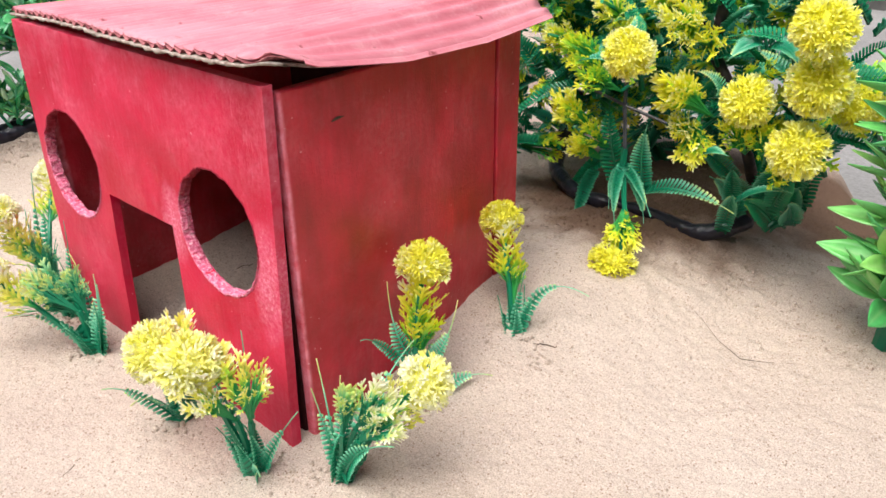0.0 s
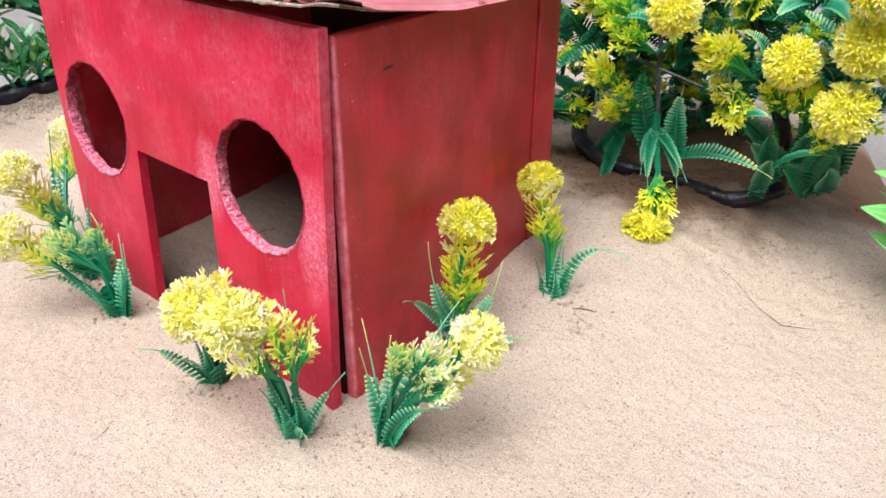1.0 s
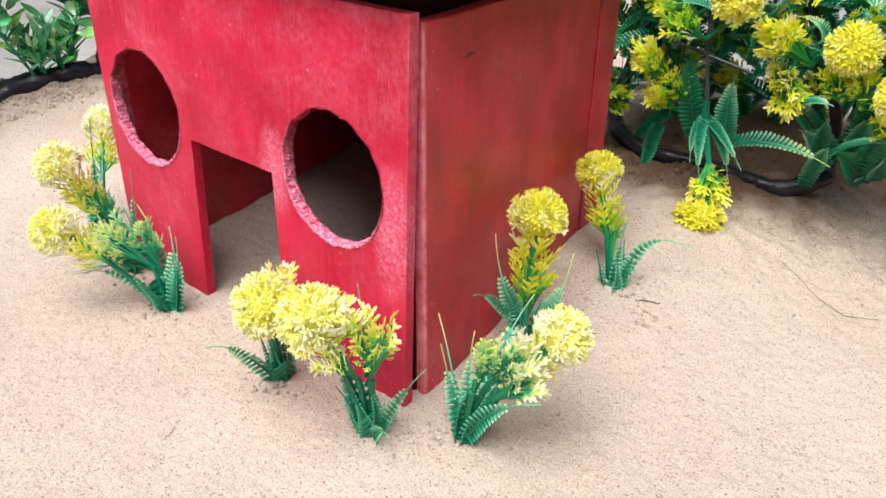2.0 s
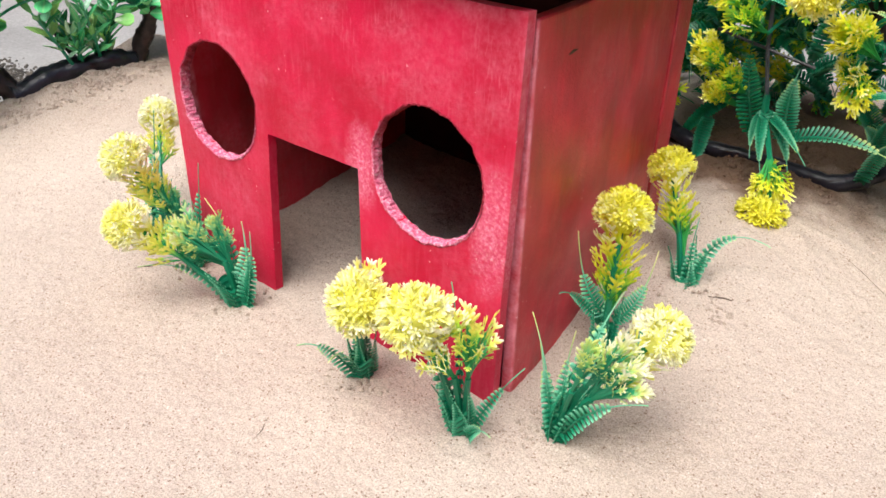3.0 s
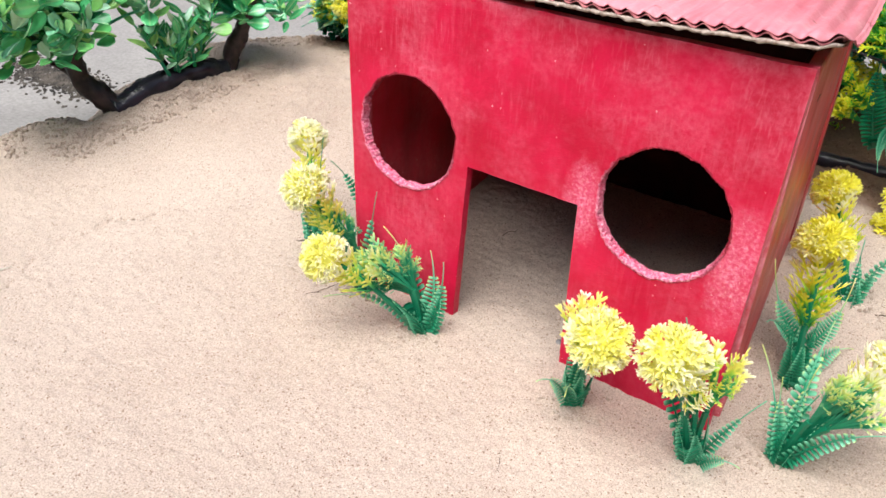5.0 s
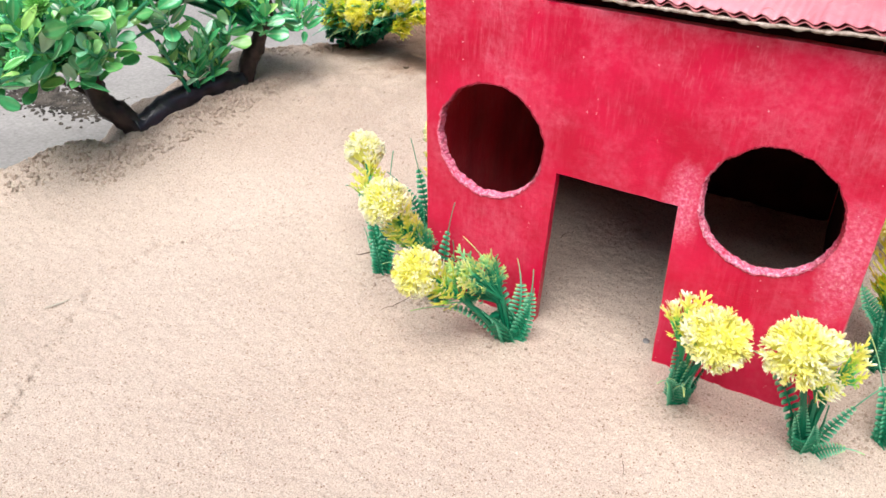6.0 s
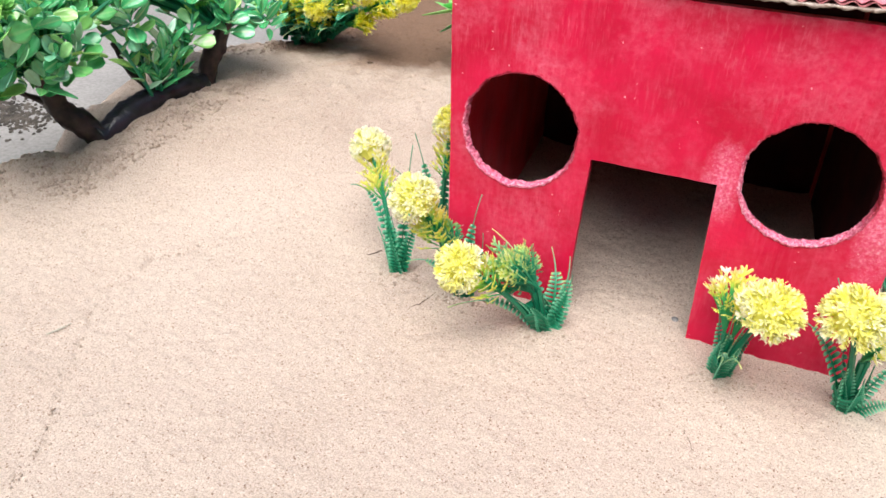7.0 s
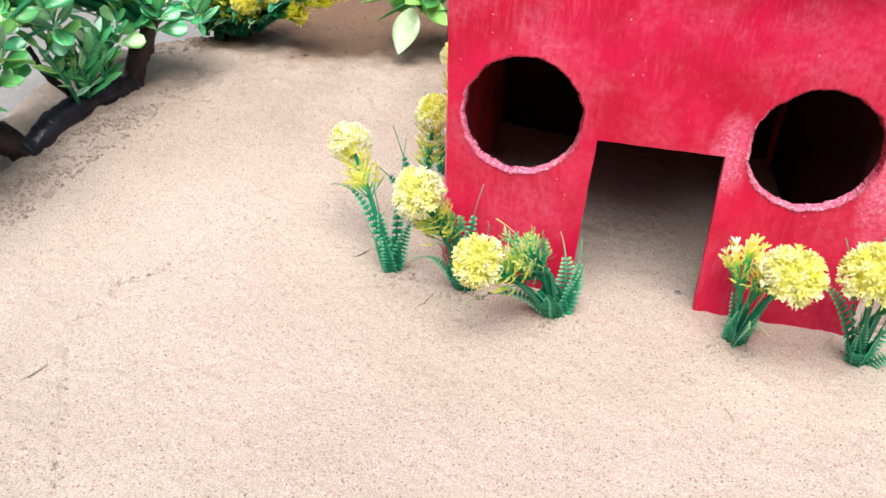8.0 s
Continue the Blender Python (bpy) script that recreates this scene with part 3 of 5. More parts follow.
def roof_point(s, t, off):
    """s across from the far end to the drooping one, t from front to back."""
    front = 0.0085 - 0.0115 * s + 0.024 * step(0.945, 1.0, s) + 0.0007 * noise.noise(V(s * 30, 0, 0))
    y = front + (0.2330 - front) * t
    x = -0.2420 + (0.2555 - 0.085 * max(0.0, y)) * s
    droop = max(0.0, float(np.interp(y, (-0.01, 0.0, 0.033, 0.09, 0.16, 0.232), (0.0, 0.0005, 0.010, 0.0185, 0.0215, 0.0190))) - 0.0028)
    z = 0.1945 + 0.0055 * s + 0.0012 * math.sin(s * 7.0) - 0.0022 * math.sin(math.pi * min(1.0, max(0.0, t))) * (1 - s)
    z -= droop * step(0.87, 1.0, s)
    z += 0.0006 * noise.noise(V(s * 14, t * 3, 1))
    if off > -0.001:
        z -= 0.0028 * step(0.984, 1.0, s)
    return V(x, y, z + off)


def roof_sheet(kind):
    g = Geo()
    waves, per = 31, 10
    nu, nv = waves * per, 26
    thin = 0.0003
    for sidez in (0, 1):
        for j in range(nv + 1):
            for i in range(nu + 1):
                s, t = i / nu, j / nv
                if kind != "top":
                    s *= 0.984
                wave = math.sin(2 * math.pi * s * waves)
                if kind == "top":
                    off = 0.00105 * wave * (0.8 + 0.5 * noise.noise(V(s * 9, t * 2, 4)))
                    if j == 0:
                        off += 0.0007 * (1 - 2 * abs(math.sin(math.pi * s * waves))) - 0.0003
                    inset = 0.0014 + 0.0006 * noise.noise(V(s * 60, t * 40, 2)) - 0.0009 * wave
                elif kind == "flute":
                    off = -0.00165 + 0.00125 * wave * (0.85 + 0.5 * noise.noise(V(s * 21, 1, 4)))
                    inset = 0.0006 * noise.noise(V(s * 80, 3, 2))
                else:
                    off = -0.0030
                    inset = -0.0012 + 0.0022 * noise.noise(V(s * 25, 7, 2)) + 0.0012 * noise.noise(V(s * 110, 3, 2))
                p = roof_point(s, t, off - ((0.0013 + 0.0010 * noise.noise(V(s * 60, t * 9, 6))) if kind == "bottom" else 0.00045) * sidez)
                if j == 0:
                    p.y += inset
                if i == nu:
                    p.x += 0.0012 * noise.noise(V(t * 45, {"top": 1, "flute": 5, "bottom": 9}[kind], 2)) - (0.0 if kind == "top" else 0.0015)
                g.v.append(HM @ p)
                g.a.append(0)
    w, lay = nu + 1, (nu + 1) * (nv + 1)
    for j in range(nv):
        for i in range(nu):
            a = j * w + i
            g.f.append((a, a + 1, a + w + 1, a + w))
            g.f.append((lay + a, lay + a + w, lay + a + w + 1, lay + a + 1))
    rim = [i for i in range(w)] + [j * w + nu for j in range(1, nv + 1)] + [nv * w + i for i in reversed(range(nu))] + [j * w for j in reversed(range(1, nv))]
    for a, b in zip(rim, rim[1:] + rim[:1]):
        g.f.append((b, a, lay + a, lay + b))
    return g.mesh("roof_" + kind, True)


roof = part("roof", roof_sheet("top"), ROOF, HOUSE, "faded pink corrugated cardboard roof, sagging at one end")
part("flute", roof_sheet("flute"), FLUTE, roof, "wavy grey-brown core of the cardboard")
part("liner", roof_sheet("bottom"), CARD, roof, "torn grey-brown underside of the cardboard")


# ---- plastic flowers ----
def dome(g, c, axis, r, q, n=120, pale=1.0):
    """A domed yellow head of layered forked petals round its axis."""
    side0 = axis.orthogonal().normalized()
    side1 = axis.cross(side0)
    low = c - axis * (r * 0.30)
    g.core(low + axis * (r * 0.08), axis, r * 0.64, 0.82)
    for k in range(n):
        f = (k + 0.5) / n
        tilt = 0.10 + 1.72 * f ** 0.62 + q.uniform(-0.08, 0.08)
        w = k * 2.39996 + q.uniform(-0.2, 0.2)
        out = side0 * math.cos(w) + side1 * math.sin(w)
        d = (axis * math.cos(tilt) + out * math.sin(tilt)).normalized()
        side = axis.cross(out).normalized()
        side = (side + d.cross(side) * q.uniform(-1.6, 1.6)).normalized()
        length = r * q.uniform(0.72, 1.0) * (0.92 + 0.06 * f)
        g.petal(low + d * (r * 0.42), d, side, length * (0.70 + 0.20 * (1 - f)), 0.72, (q.uniform(0.79, 0.98) + 0.12 * f) * pale, 1.75, True)


def tiers(g, a, b, r, q, rows=5, top=0.72, low=0.28, each=9):
    """Loose whorls of long forked petals up a stem from a to b, green below and yellow above."""
    d = (b - a).normalized()
    s0 = d.orthogonal().normalized()
    s1 = d.cross(s0)
    for j in range(rows):
        for k in range(each):
            f = min(1.0, max(0.0, (j + q.uniform(-0.3, 0.3)) / max(1, rows - 1)))
            w = 6.283 * k / each + j * 0.9 + q.uniform(-0.35, 0.35)
            out = s0 * math.cos(w) + s1 * math.sin(w)
            dd = (out * q.uniform(0.6, 1.25) + d).normalized()
            side = (d.cross(out) + d * q.uniform(-0.3, 0.3)).normalized()
            tip = low + (top - low) * f + q.uniform(-0.08, 0.20)
            g.petal(a + (b - a) * f + out * (r * 0.08), dd, side, r * q.uniform(0.95, 1.4), 0.03 + 0.42 * f, tip + 0.06, 1.25)


def spray(g, root, centre, r, q, n=24, low=0.12, top=0.98):
    """Thin green stalks that fan out from a root and fork into short yellow prongs round a centre."""
    mean = centre - root
    for k in range(n):
        d = V(q.gauss(0, 1), q.gauss(0, 1), q.gauss(0, 1)).normalized() * (r * q.uniform(0.55, 1.0))
        end = centre + d
        pts = bezier(root, root + mean * 0.55 + d * 0.25, end, 6)
        g.tube(pts[:5], [0.0008, 0.0007, 0.0006, 0.0006, 0.0005], (low, low + 0.2), 4)
        dd = (end - pts[4]).normalized()
        side = (dd.cross(mean) + V(q.gauss(0, 1), q.gauss(0, 1), q.gauss(0, 1)) * (mean.length * 0.5)).normalized()
        g.petal(pts[3], dd, side, (end - pts[3]).length * 0.90, low, top + q.uniform(-0.18, 0.14), 1.15)
        if k % 2:
            dd = (dd + d.normalized() * 0.8).normalized()
            g.petal(pts[3], dd, side, r * 0.55, low, top - q.uniform(0.0, 0.3), 1.2)


def frond(a, b, c, width, q, teeth=17, tip=0.95, solid=0.0, face=None, bare=0.14, sheath=0.0):
    """A comb-like plastic blade: a webbed rib with blunt teeth on both sides and a bare pointed end."""
    g = Geo()
    n = teeth + 4
    pts = bezier(a, b, c, n)
    g.tube(pts, [max(0.0003, width * 0.15 * (1 - 0.85 * i / n)) for i in range(n + 1)], (0.1, tip), 5)
    face = face if face is not None else V(q.uniform(-0.4, 0.4), -0.6, 1.0)
    last = int(n * (1 - bare))
    web = len(g.v)
    for i in range(n + 1):
        d = (pts[min(n, i + 1)] - pts[max(0, i - 1)]).normalized()
        f = i / n
        side = d.cross(face)
        side = side.normalized() if side.length > 0.05 else d.orthogonal().normalized()
        up = side.cross(d)
        half = width * 0.55 * min(1.0, (1 - f) / 0.24) ** 0.8 * (0.75 + 0.35 * math.sin(math.pi * f)) + sheath * max(0.0, 1 - f / 0.6) ** 0.7
        for sg in (-1, 0, 1):
            g.v.append(pts[i] + side * (half * sg) + up * (half * 0.45 * abs(sg) + width * 0.06))
            g.a.append(0.06 + tip * f ** 1.25 * 0.95)
        if i < n:
            k = web + i * 3
            g.f += [(k, k + 1, k + 4, k + 3), (k + 1, k + 2, k + 5, k + 4)]
        if not 0 < i < last:
            continue
        w = width * (0.66 + 0.36 * math.sin(math.pi * min(1, f + 0.1))) * (1 - 0.7 * (i / last) ** 2.5) + sheath * max(0.0, 1 - f / 0.6)
        gap = (pts[i + 1] - pts[i]).length
        for sg in (-1, 1):
            dd = (side * sg + d * 0.40 + up * 0.42).normalized()
            av = tip * f ** 1.6
            ss = (d - dd * d.dot(dd)).normalized()
            g.tooth(pts[i], dd, ss, w * q.uniform(0.93, 1.07), gap * (0.36 + solid), av * 0.85 + 0.05, min(1, av + 0.50), 0.72 if solid < 0.2 else 0.1)
    return g


def unit(ob, root, top, r, q, share, pale=1.0, rows=5, bend=0.62, green=0.25, dye=None):
    """One stem with its head and whorls under a thing; root and top are offsets from its base."""
    mid = V(root.x + (top.x - root.x) * 0.35, root.y + (top.y - root.y) * 0.35, root.z + (top.z - root.z) * bend)
    pts = bezier(root, mid, top, 12)
    g = Geo()
    g.tube(pts, [0.0021 - 0.0008 * i / 12 for i in range(13)], (0.1, 0.4), 6)
    part("stem", g, FERN, ob)
    axis = (pts[-1] - pts[-3]).normalized()
    g = Geo()
    dome(g, top, axis, r * 0.97, q, 120, pale)
    part("bloom", g, dye or BLOOM, ob, "domed yellow plastic bloom")
    if share:
        g = Geo()
        tiers(g, pts[12 - int(share * 12)], pts[11] - axis * (r * 0.7), r * 1.05, q, rows, 1.0, green + 0.36, 7)
        part("sprig", g, dye or BLOOM, ob, "forked petals, yellow above and green below")
    return pts


def brush(ob, a, b, r, q, top=1.0, material=None):
    """A tuft of forked yellow-green petals without a dome."""
    g = Geo()
    g.tube(bezier(V(0, 0, -0.008), (a + V(0, 0, a.z * 0.3)) * 0.6, a, 6), 0.0016, (0.1, 0.3), 5)
    part("stem", g, FERN, ob)
    g = Geo()
    spray(g, a, b, r, q, 30, 0.10, top)
    part("sprig", g, material or BLOOM, ob, "tuft of forked pale green petals" if material == TUFT else "tuft of forked yellow-green petals")


def sheath(lean, q):
    """A flared ridged cup of leaf bases from which a flower's stems rise."""
    g = Geo()
    rings, n, turn = 12, 14, q.uniform(0, 6.28)
    for j in range(rings + 1):
        for k in range(n):
            w = 6.283 * k / n
            top = 0.017 + 0.006 * abs(math.cos(w)) ** 3
            f = j / rings
            r = 0.0036 + 0.0024 * f + (0.0004 if j % 2 else -0.0002)
            p = V(r * math.cos(w + turn) * 1.15, r * math.sin(w + turn) * 0.9, -0.006 + top * f) + lean * (0.16 * f)
            g.v.append(p)
            g.a.append(0.04 + 0.30 * f * f)
    for j in range(rings):
        for k in range(n):
            a, b = j * n + k, j * n + (k + 1) % n
            g.f.append((a, b, b + n, a + n))
    return g


def flower(base, heads, brushes, fronds, label, seed, column=4, pale=1.0, tuft=None, dye=None):
    """heads: (place, radius, share of the stem with whorls); brushes: (from, to, radius, how yellow); fronds: (ctrl, end, width, tip, bare share of its end, foot), the last two optional; places in the world."""
    q = random.Random(seed)
    base = V(*base)
    ob = thing("plastic_flower", base, label, "artificial flower", "flowers stuck in the sand")
    lean = V(0, 0, 0)
    for place, r, share in heads:
        top = V(*place) - base
        lean += V(top.x, top.y, 0) / len(heads)
        unit(ob, V(0, 0, -0.01), top, r, q, share, pale, dye=dye)
    for a, b, r, *top in brushes:
        brush(ob, V(*a) - base, V(*b) - base, r, q, top[0] if top else 1.0, tuft or dye)
    for ctrl, end, width, tip, *more in fronds:
        bare, foot = more[0] if more else 0.24, V(*more[1]) - base if len(more) > 1 else V(0, 0, -0.008)
        part("leaf", frond(foot, V(*ctrl) - base, V(*end) - base, width * 0.70, q, 17, tip, 0.0, V(q.uniform(-0.1, 0.6), -0.8, 0.7), bare), FERN, ob)
    part("sheath", sheath(lean, q), FERN, ob, "dark green ridged cup of leaf bases")
    for k in range(column):
        w = 6.283 * k / column + q.random()
        o = V(math.cos(w), math.sin(w), 0)
        end = o * 0.0085 + lean * 0.28 + V(0, 0, q.uniform(0.026, 0.036))
        part("leaf", frond(o * 0.002 + V(0, 0, -0.008), o * 0.0055 + V(0, 0, 0.014), end, 0.0040, q, 15, 0.35, 0.05, o, sheath=0.0026), FERN, ob)
    return ob


FLAB = "yellow plastic flower with toothed green leaves "
flower((-0.1620, -0.0220, 0.0), [((-0.2060, -0.0580, 0.0530), 0.0140, 0.45)], [((-0.176, -0.022, 0.030), (-0.1935, -0.036, 0.0490), 0.0125, 0.58), ((-0.171, -0.022, 0.022), (-0.186, -0.033, 0.036), 0.0115, 0.42), ((-0.170, -0.020, 0.024), (-0.180, -0.020, 0.046), 0.0105, 0.66), ((-0.168, -0.025, 0.028), (-0.1830, -0.0400, 0.0480), 0.0120, 0.85)],
       [((-0.172, -0.012, 0.036), (-0.2030, -0.0090, 0.0500), 0.0085, 0.95), ((-0.156, -0.016, 0.028), (-0.1660, -0.0120, 0.0490), 0.0125, 0.80), ((-0.151, -0.018, 0.026), (-0.1540, -0.0160, 0.0480), 0.0105, 0.72),
        ((-0.182, -0.030, 0.030), (-0.2119, -0.0534, 0.0200), 0.0065, 0.85), ((-0.152, -0.020, 0.022), (-0.150, -0.022, 0.040), 0.007, 0.5)], FLAB + "beside the doorway", 11, 4, 1.0, TUFT)
flower((-0.2180, -0.0100, 0.0), [((-0.2440, -0.0320, 0.0735), 0.0145, 0.5)], [((-0.227, -0.018, 0.042), (-0.2380, -0.0240, 0.0550), 0.0120, 0.95), ((-0.222, -0.013, 0.030), (-0.2270, -0.0180, 0.0480), 0.0105, 0.50)],
       [((-0.221, -0.002, 0.036), (-0.2120, -0.0040, 0.0680), 0.0080, 0.6), ((-0.206, -0.010, 0.03), (-0.2060, -0.0160, 0.050), 0.008, 0.5), ((-0.232, -0.018, 0.034), (-0.250, -0.026, 0.024), 0.006, 0.8)], FLAB + "at the wall's corner", 12, 4, 1.06, TUFT)
flower((-0.2650, -0.0050, 0.0), [((-0.3030, 0.0310, 0.0675), 0.0135, 0.45)], [],
       [((-0.262, -0.004, 0.05), (-0.2585, 0.0010, 0.0880), 0.0070, 0.5), ((-0.285, 0.012, 0.054), (-0.3130, 0.0213, 0.0405), 0.0065, 0.4), ((-0.259, -0.005, 0.03), (-0.250, 0.0, 0.045), 0.008, 0.4), ((-0.271, -0.007, 0.03), (-0.277, -0.003, 0.058), 0.0075, 0.4)], FLAB + "on open sand", 13, 4, 1.12)
flower((-0.2600, 0.0500, 0.003), [((-0.2530, 0.0500, 0.0860), 0.0120, 0.5)], [],
       [((-0.268, 0.050, 0.04), (-0.282, 0.056, 0.070), 0.0085, 0.35), ((-0.274, 0.044, 0.04), (-0.290, 0.038, 0.050), 0.0085, 0.3), ((-0.256, 0.054, 0.04), (-0.262, 0.062, 0.085), 0.007, 0.4)], FLAB + "along the side wall", 14)
flower((-0.2580, 0.1150, 0.010), [((-0.2540, 0.1180, 0.100), 0.0115, 0.5)], [], [((-0.266, 0.115, 0.04), (-0.276, 0.119, 0.07), 0.008, 0.4)], FLAB + "along the side wall", 15)
flower((-0.0640, -0.0220, 0.0), [((-0.0480, -0.0388, 0.0595), 0.0155, 0.35)], [((-0.066, -0.021, 0.026), (-0.0690, -0.0150, 0.0540), 0.0150), ((-0.062, -0.024, 0.026), (-0.0590, -0.0270, 0.0520), 0.0100)],
       [((-0.062, -0.036, 0.032), (-0.0557, -0.0529, 0.0300), 0.006, 0.95), ((-0.064, -0.044, 0.036), (-0.0680, -0.0600, 0.0380), 0.0075, 0.8), ((-0.060, -0.026, 0.03), (-0.0560, -0.0340, 0.048), 0.0065, 0.95), ((-0.067, -0.019, 0.022), (-0.0730, -0.0150, 0.0440), 0.0080, 0.6), ((-0.064, -0.024, 0.022), (-0.0640, -0.0290, 0.0440), 0.0075, 0.6)], FLAB + "in front of the wall", 16, 4, 1.0)
flower((0.0000, -0.0230, 0.0), [((-0.0150, -0.0410, 0.0685), 0.0160, 0.3)], [((0.002, -0.023, 0.032), (0.0064, -0.0245, 0.0620), 0.0150, 0.88), ((-0.002, -0.028, 0.034), (-0.0020, -0.0470, 0.0600), 0.0095, 1.15)],
       [((-0.018, -0.022, 0.052), (-0.0400, -0.0250, 0.0480), 0.0080, 0.85), ((0.010, -0.018, 0.022), (0.0235, -0.0110, 0.0415), 0.0065, 0.6), ((-0.012, -0.012, 0.05), (-0.0208, -0.0070, 0.0659), 0.0030, 0.5), ((-0.006, -0.030, 0.026), (-0.0080, -0.034, 0.044), 0.008, 0.6), ((0.012, -0.030, 0.018), (0.024, -0.036, 0.020), 0.007, 0.8)], FLAB + "at the house corner", 17, 4, 1.0)
flower((0.0350, 0.0020, 0.003), [((0.0670, 0.0320, 0.0560), 0.0135, 0.55)], [((0.046, 0.004, 0.034), (0.0615, 0.0090, 0.0590), 0.0125, 1.12), ((0.050, 0.002, 0.030), (0.0690, 0.0065, 0.0490), 0.0115, 1.10), ((0.042, -0.001, 0.032), (0.0510, -0.0030, 0.0590), 0.0085, 0.85), ((0.048, 0.004, 0.028), (0.0560, 0.0120, 0.0460), 0.0110, 0.45)],
       [((0.027, 0.004, 0.036), (0.0118, 0.0116, 0.0540), 0.0075, 0.95, 0.45), ((0.033, 0.028, 0.038), (0.0350, 0.0560, 0.0520), 0.0105, 0.8), ((0.050, -0.004, 0.034), (0.0765, -0.0017, 0.0440), 0.0085, 0.7), ((0.034, 0.004, 0.036), (0.0380, 0.0040, 0.0600), 0.0060, 1.0), ((0.028, 0.000, 0.03), (0.0260, -0.0040, 0.052), 0.0065, 0.9), ((0.044, 0.012, 0.02), (0.050, 0.022, 0.040), 0.0085, 0.4)], FLAB + "leaning away from the corner", 18, 5, 1.04, TUFT)
flower((0.0240, 0.0640, 0.004), [((0.0165, 0.0850, 0.0790), 0.0150, 0.62)], [((0.022, 0.070, 0.022), (0.0200, 0.0800, 0.0460), 0.0130, 0.62)],
       [((0.006, 0.068, 0.034), (-0.0027, 0.0755, 0.0640), 0.0092, 1.0, 0.34, (0.022, 0.070, 0.024)), ((0.036, 0.080, 0.030), (0.0355, 0.0900, 0.0600), 0.0095, 1.05, 0.30, (0.025, 0.072, 0.022)), ((0.008, 0.054, 0.046), (0.0063, 0.0453, 0.0445), 0.0055, 0.6, 0.3, (0.020, 0.066, 0.022)), ((0.036, 0.090, 0.018), (0.0460, 0.1080, 0.0060), 0.0085, 0.9), ((0.022, 0.068, 0.026), (0.0180, 0.0760, 0.0460), 0.0060, 0.6)], FLAB + "beside the dark wall", 20, 4, 0.97, dye=GOLD)
flower((0.0343, 0.1450, 0.004), [((0.0040, 0.1690, 0.0720), 0.0135, 0.55)], [((0.028, 0.152, 0.026), (0.0150, 0.1670, 0.0470), 0.0115, 0.65)],
       [((0.036, 0.156, 0.058), (0.0700, 0.1680, 0.0400), 0.0072, 0.75), ((0.038, 0.150, 0.03), (0.0450, 0.1520, 0.044), 0.0070, 0.6), ((0.032, 0.148, 0.03), (0.0300, 0.1600, 0.048), 0.0070, 0.5)], FLAB + "near the back corner", 19, 4, 0.95, dye=GOLD)


# ---- bushes with yellow blooms ----
def taped_branch(ob, base, pts, radius, material, label):
    line = smooth_line([V(*p) - base for p in pts], 9)
    line = [p + V(noise.noise(p * 40), noise.noise(p * 40 + V(5, 0, 0)), noise.noise(p * 40 + V(0, 9, 0))) * 0.002 for p in line]
    g = Geo()
    g.tube(line, [radius * (1 + 0.22 * noise.noise(p * 130)) for p in line], (0, 0), 9)
    part("branch", g.mesh("branch", True), material, ob, label)


def fern_bush(base, heads, fill, box, label, seed, share=0.72):
    """A bush of yellow blooms over toothed leaves; heads: places and radii; fill: how many more leaves in the box."""
    q = random.Random(seed)
    base = V(*base)
    ob = thing("flowering_bush", base, label, "artificial plant")
    for place, r in heads:
        top = V(*place) - base
        root = V(top.x * 0.25, top.y * 0.25, 0.012) if share < 0.5 else V(top.x + q.uniform(-0.02, 0.02), top.y + q.uniform(0.055, 0.075), max(0.012, top.z - q.uniform(0.030, 0.050)))
        if r < 0:
            pts = bezier(root, (root + top) / 2 + V(0, 0.01, 0.01), top, 12)
            g = Geo()
            g.tube(pts, 0.0014, (0.1, 0.4), 5)
            part("stem", g, FERN, ob)
            g = Geo()
            spray(g, pts[7], pts[11], -r * 1.1, q, 50, 0.22, 1.0)
            spray(g, pts[3], pts[7] + V(q.uniform(-0.012, 0.012), -0.012, -0.004), -r * 0.85, q, 24, 0.10, 0.88)
            part("sprig", g, GOLD, ob, "brush of forked yellow petals")
        else:
            pts = unit(ob, root, top, r * 0.98, q, share * 0.75, 1.0, 3, 0.7, green=0.12, dye=GOLD)
        for k in range(2 if share > 0.5 else 4):
            w = q.uniform(0, 6.28)
            o = V(math.cos(w), math.sin(w) - 0.3, q.uniform(-0.1, 0.8)).normalized() * q.uniform(0.04, 0.055)
            p = pts[q.randint(1, 5)]
            part("leaf", frond(p, p + o * 0.55 + V(0, 0, 0.012), p + o, 0.0075, q, 18, q.choice((0.3, 0.5, 0.85)), 0.05), q.choice((FERN, FERN_DARK)), ob)
    (x0, x1), (y0, y1), (z0, z1) = box
    for k in range(fill):
        p = V(q.uniform(x0, x1), q.uniform(y0, y1), q.uniform(z0, z1)) - base
        o = V(q.uniform(-1, 1), q.uniform(-1.3, 0.3), q.uniform(-0.35, 1.0)).normalized() * q.uniform(0.045, 0.07)
        if share < 0.5:
            o = V(q.uniform(-1, 1.3), q.uniform(-0.8, 0.6), q.uniform(0.7, 1.4)).normalized() * q.uniform(0.05, 0.085)
        part("leaf", frond(p, p + o * 0.55 + V(0, 0, 0.014), p + o, q.uniform(0.0070, 0.0095), q, 18, q.choice((0.2, 0.3, 0.45, 0.85)), q.choice((0.05, 0.08, 0.12))), q.choice((FERN, FERN_DARK)), ob)
        if share > 0.5 and k % 4 == 0:
            g = Geo()
            spray(g, p + o * 0.2, p + o * 0.8 + V(0, 0, 0.006), 0.014, q, 18, 0.10, q.choice((0.6, 0.8, 0.95)))
            part("sprig", g, GOLD, ob, "forked yellow-green petals")
    return ob


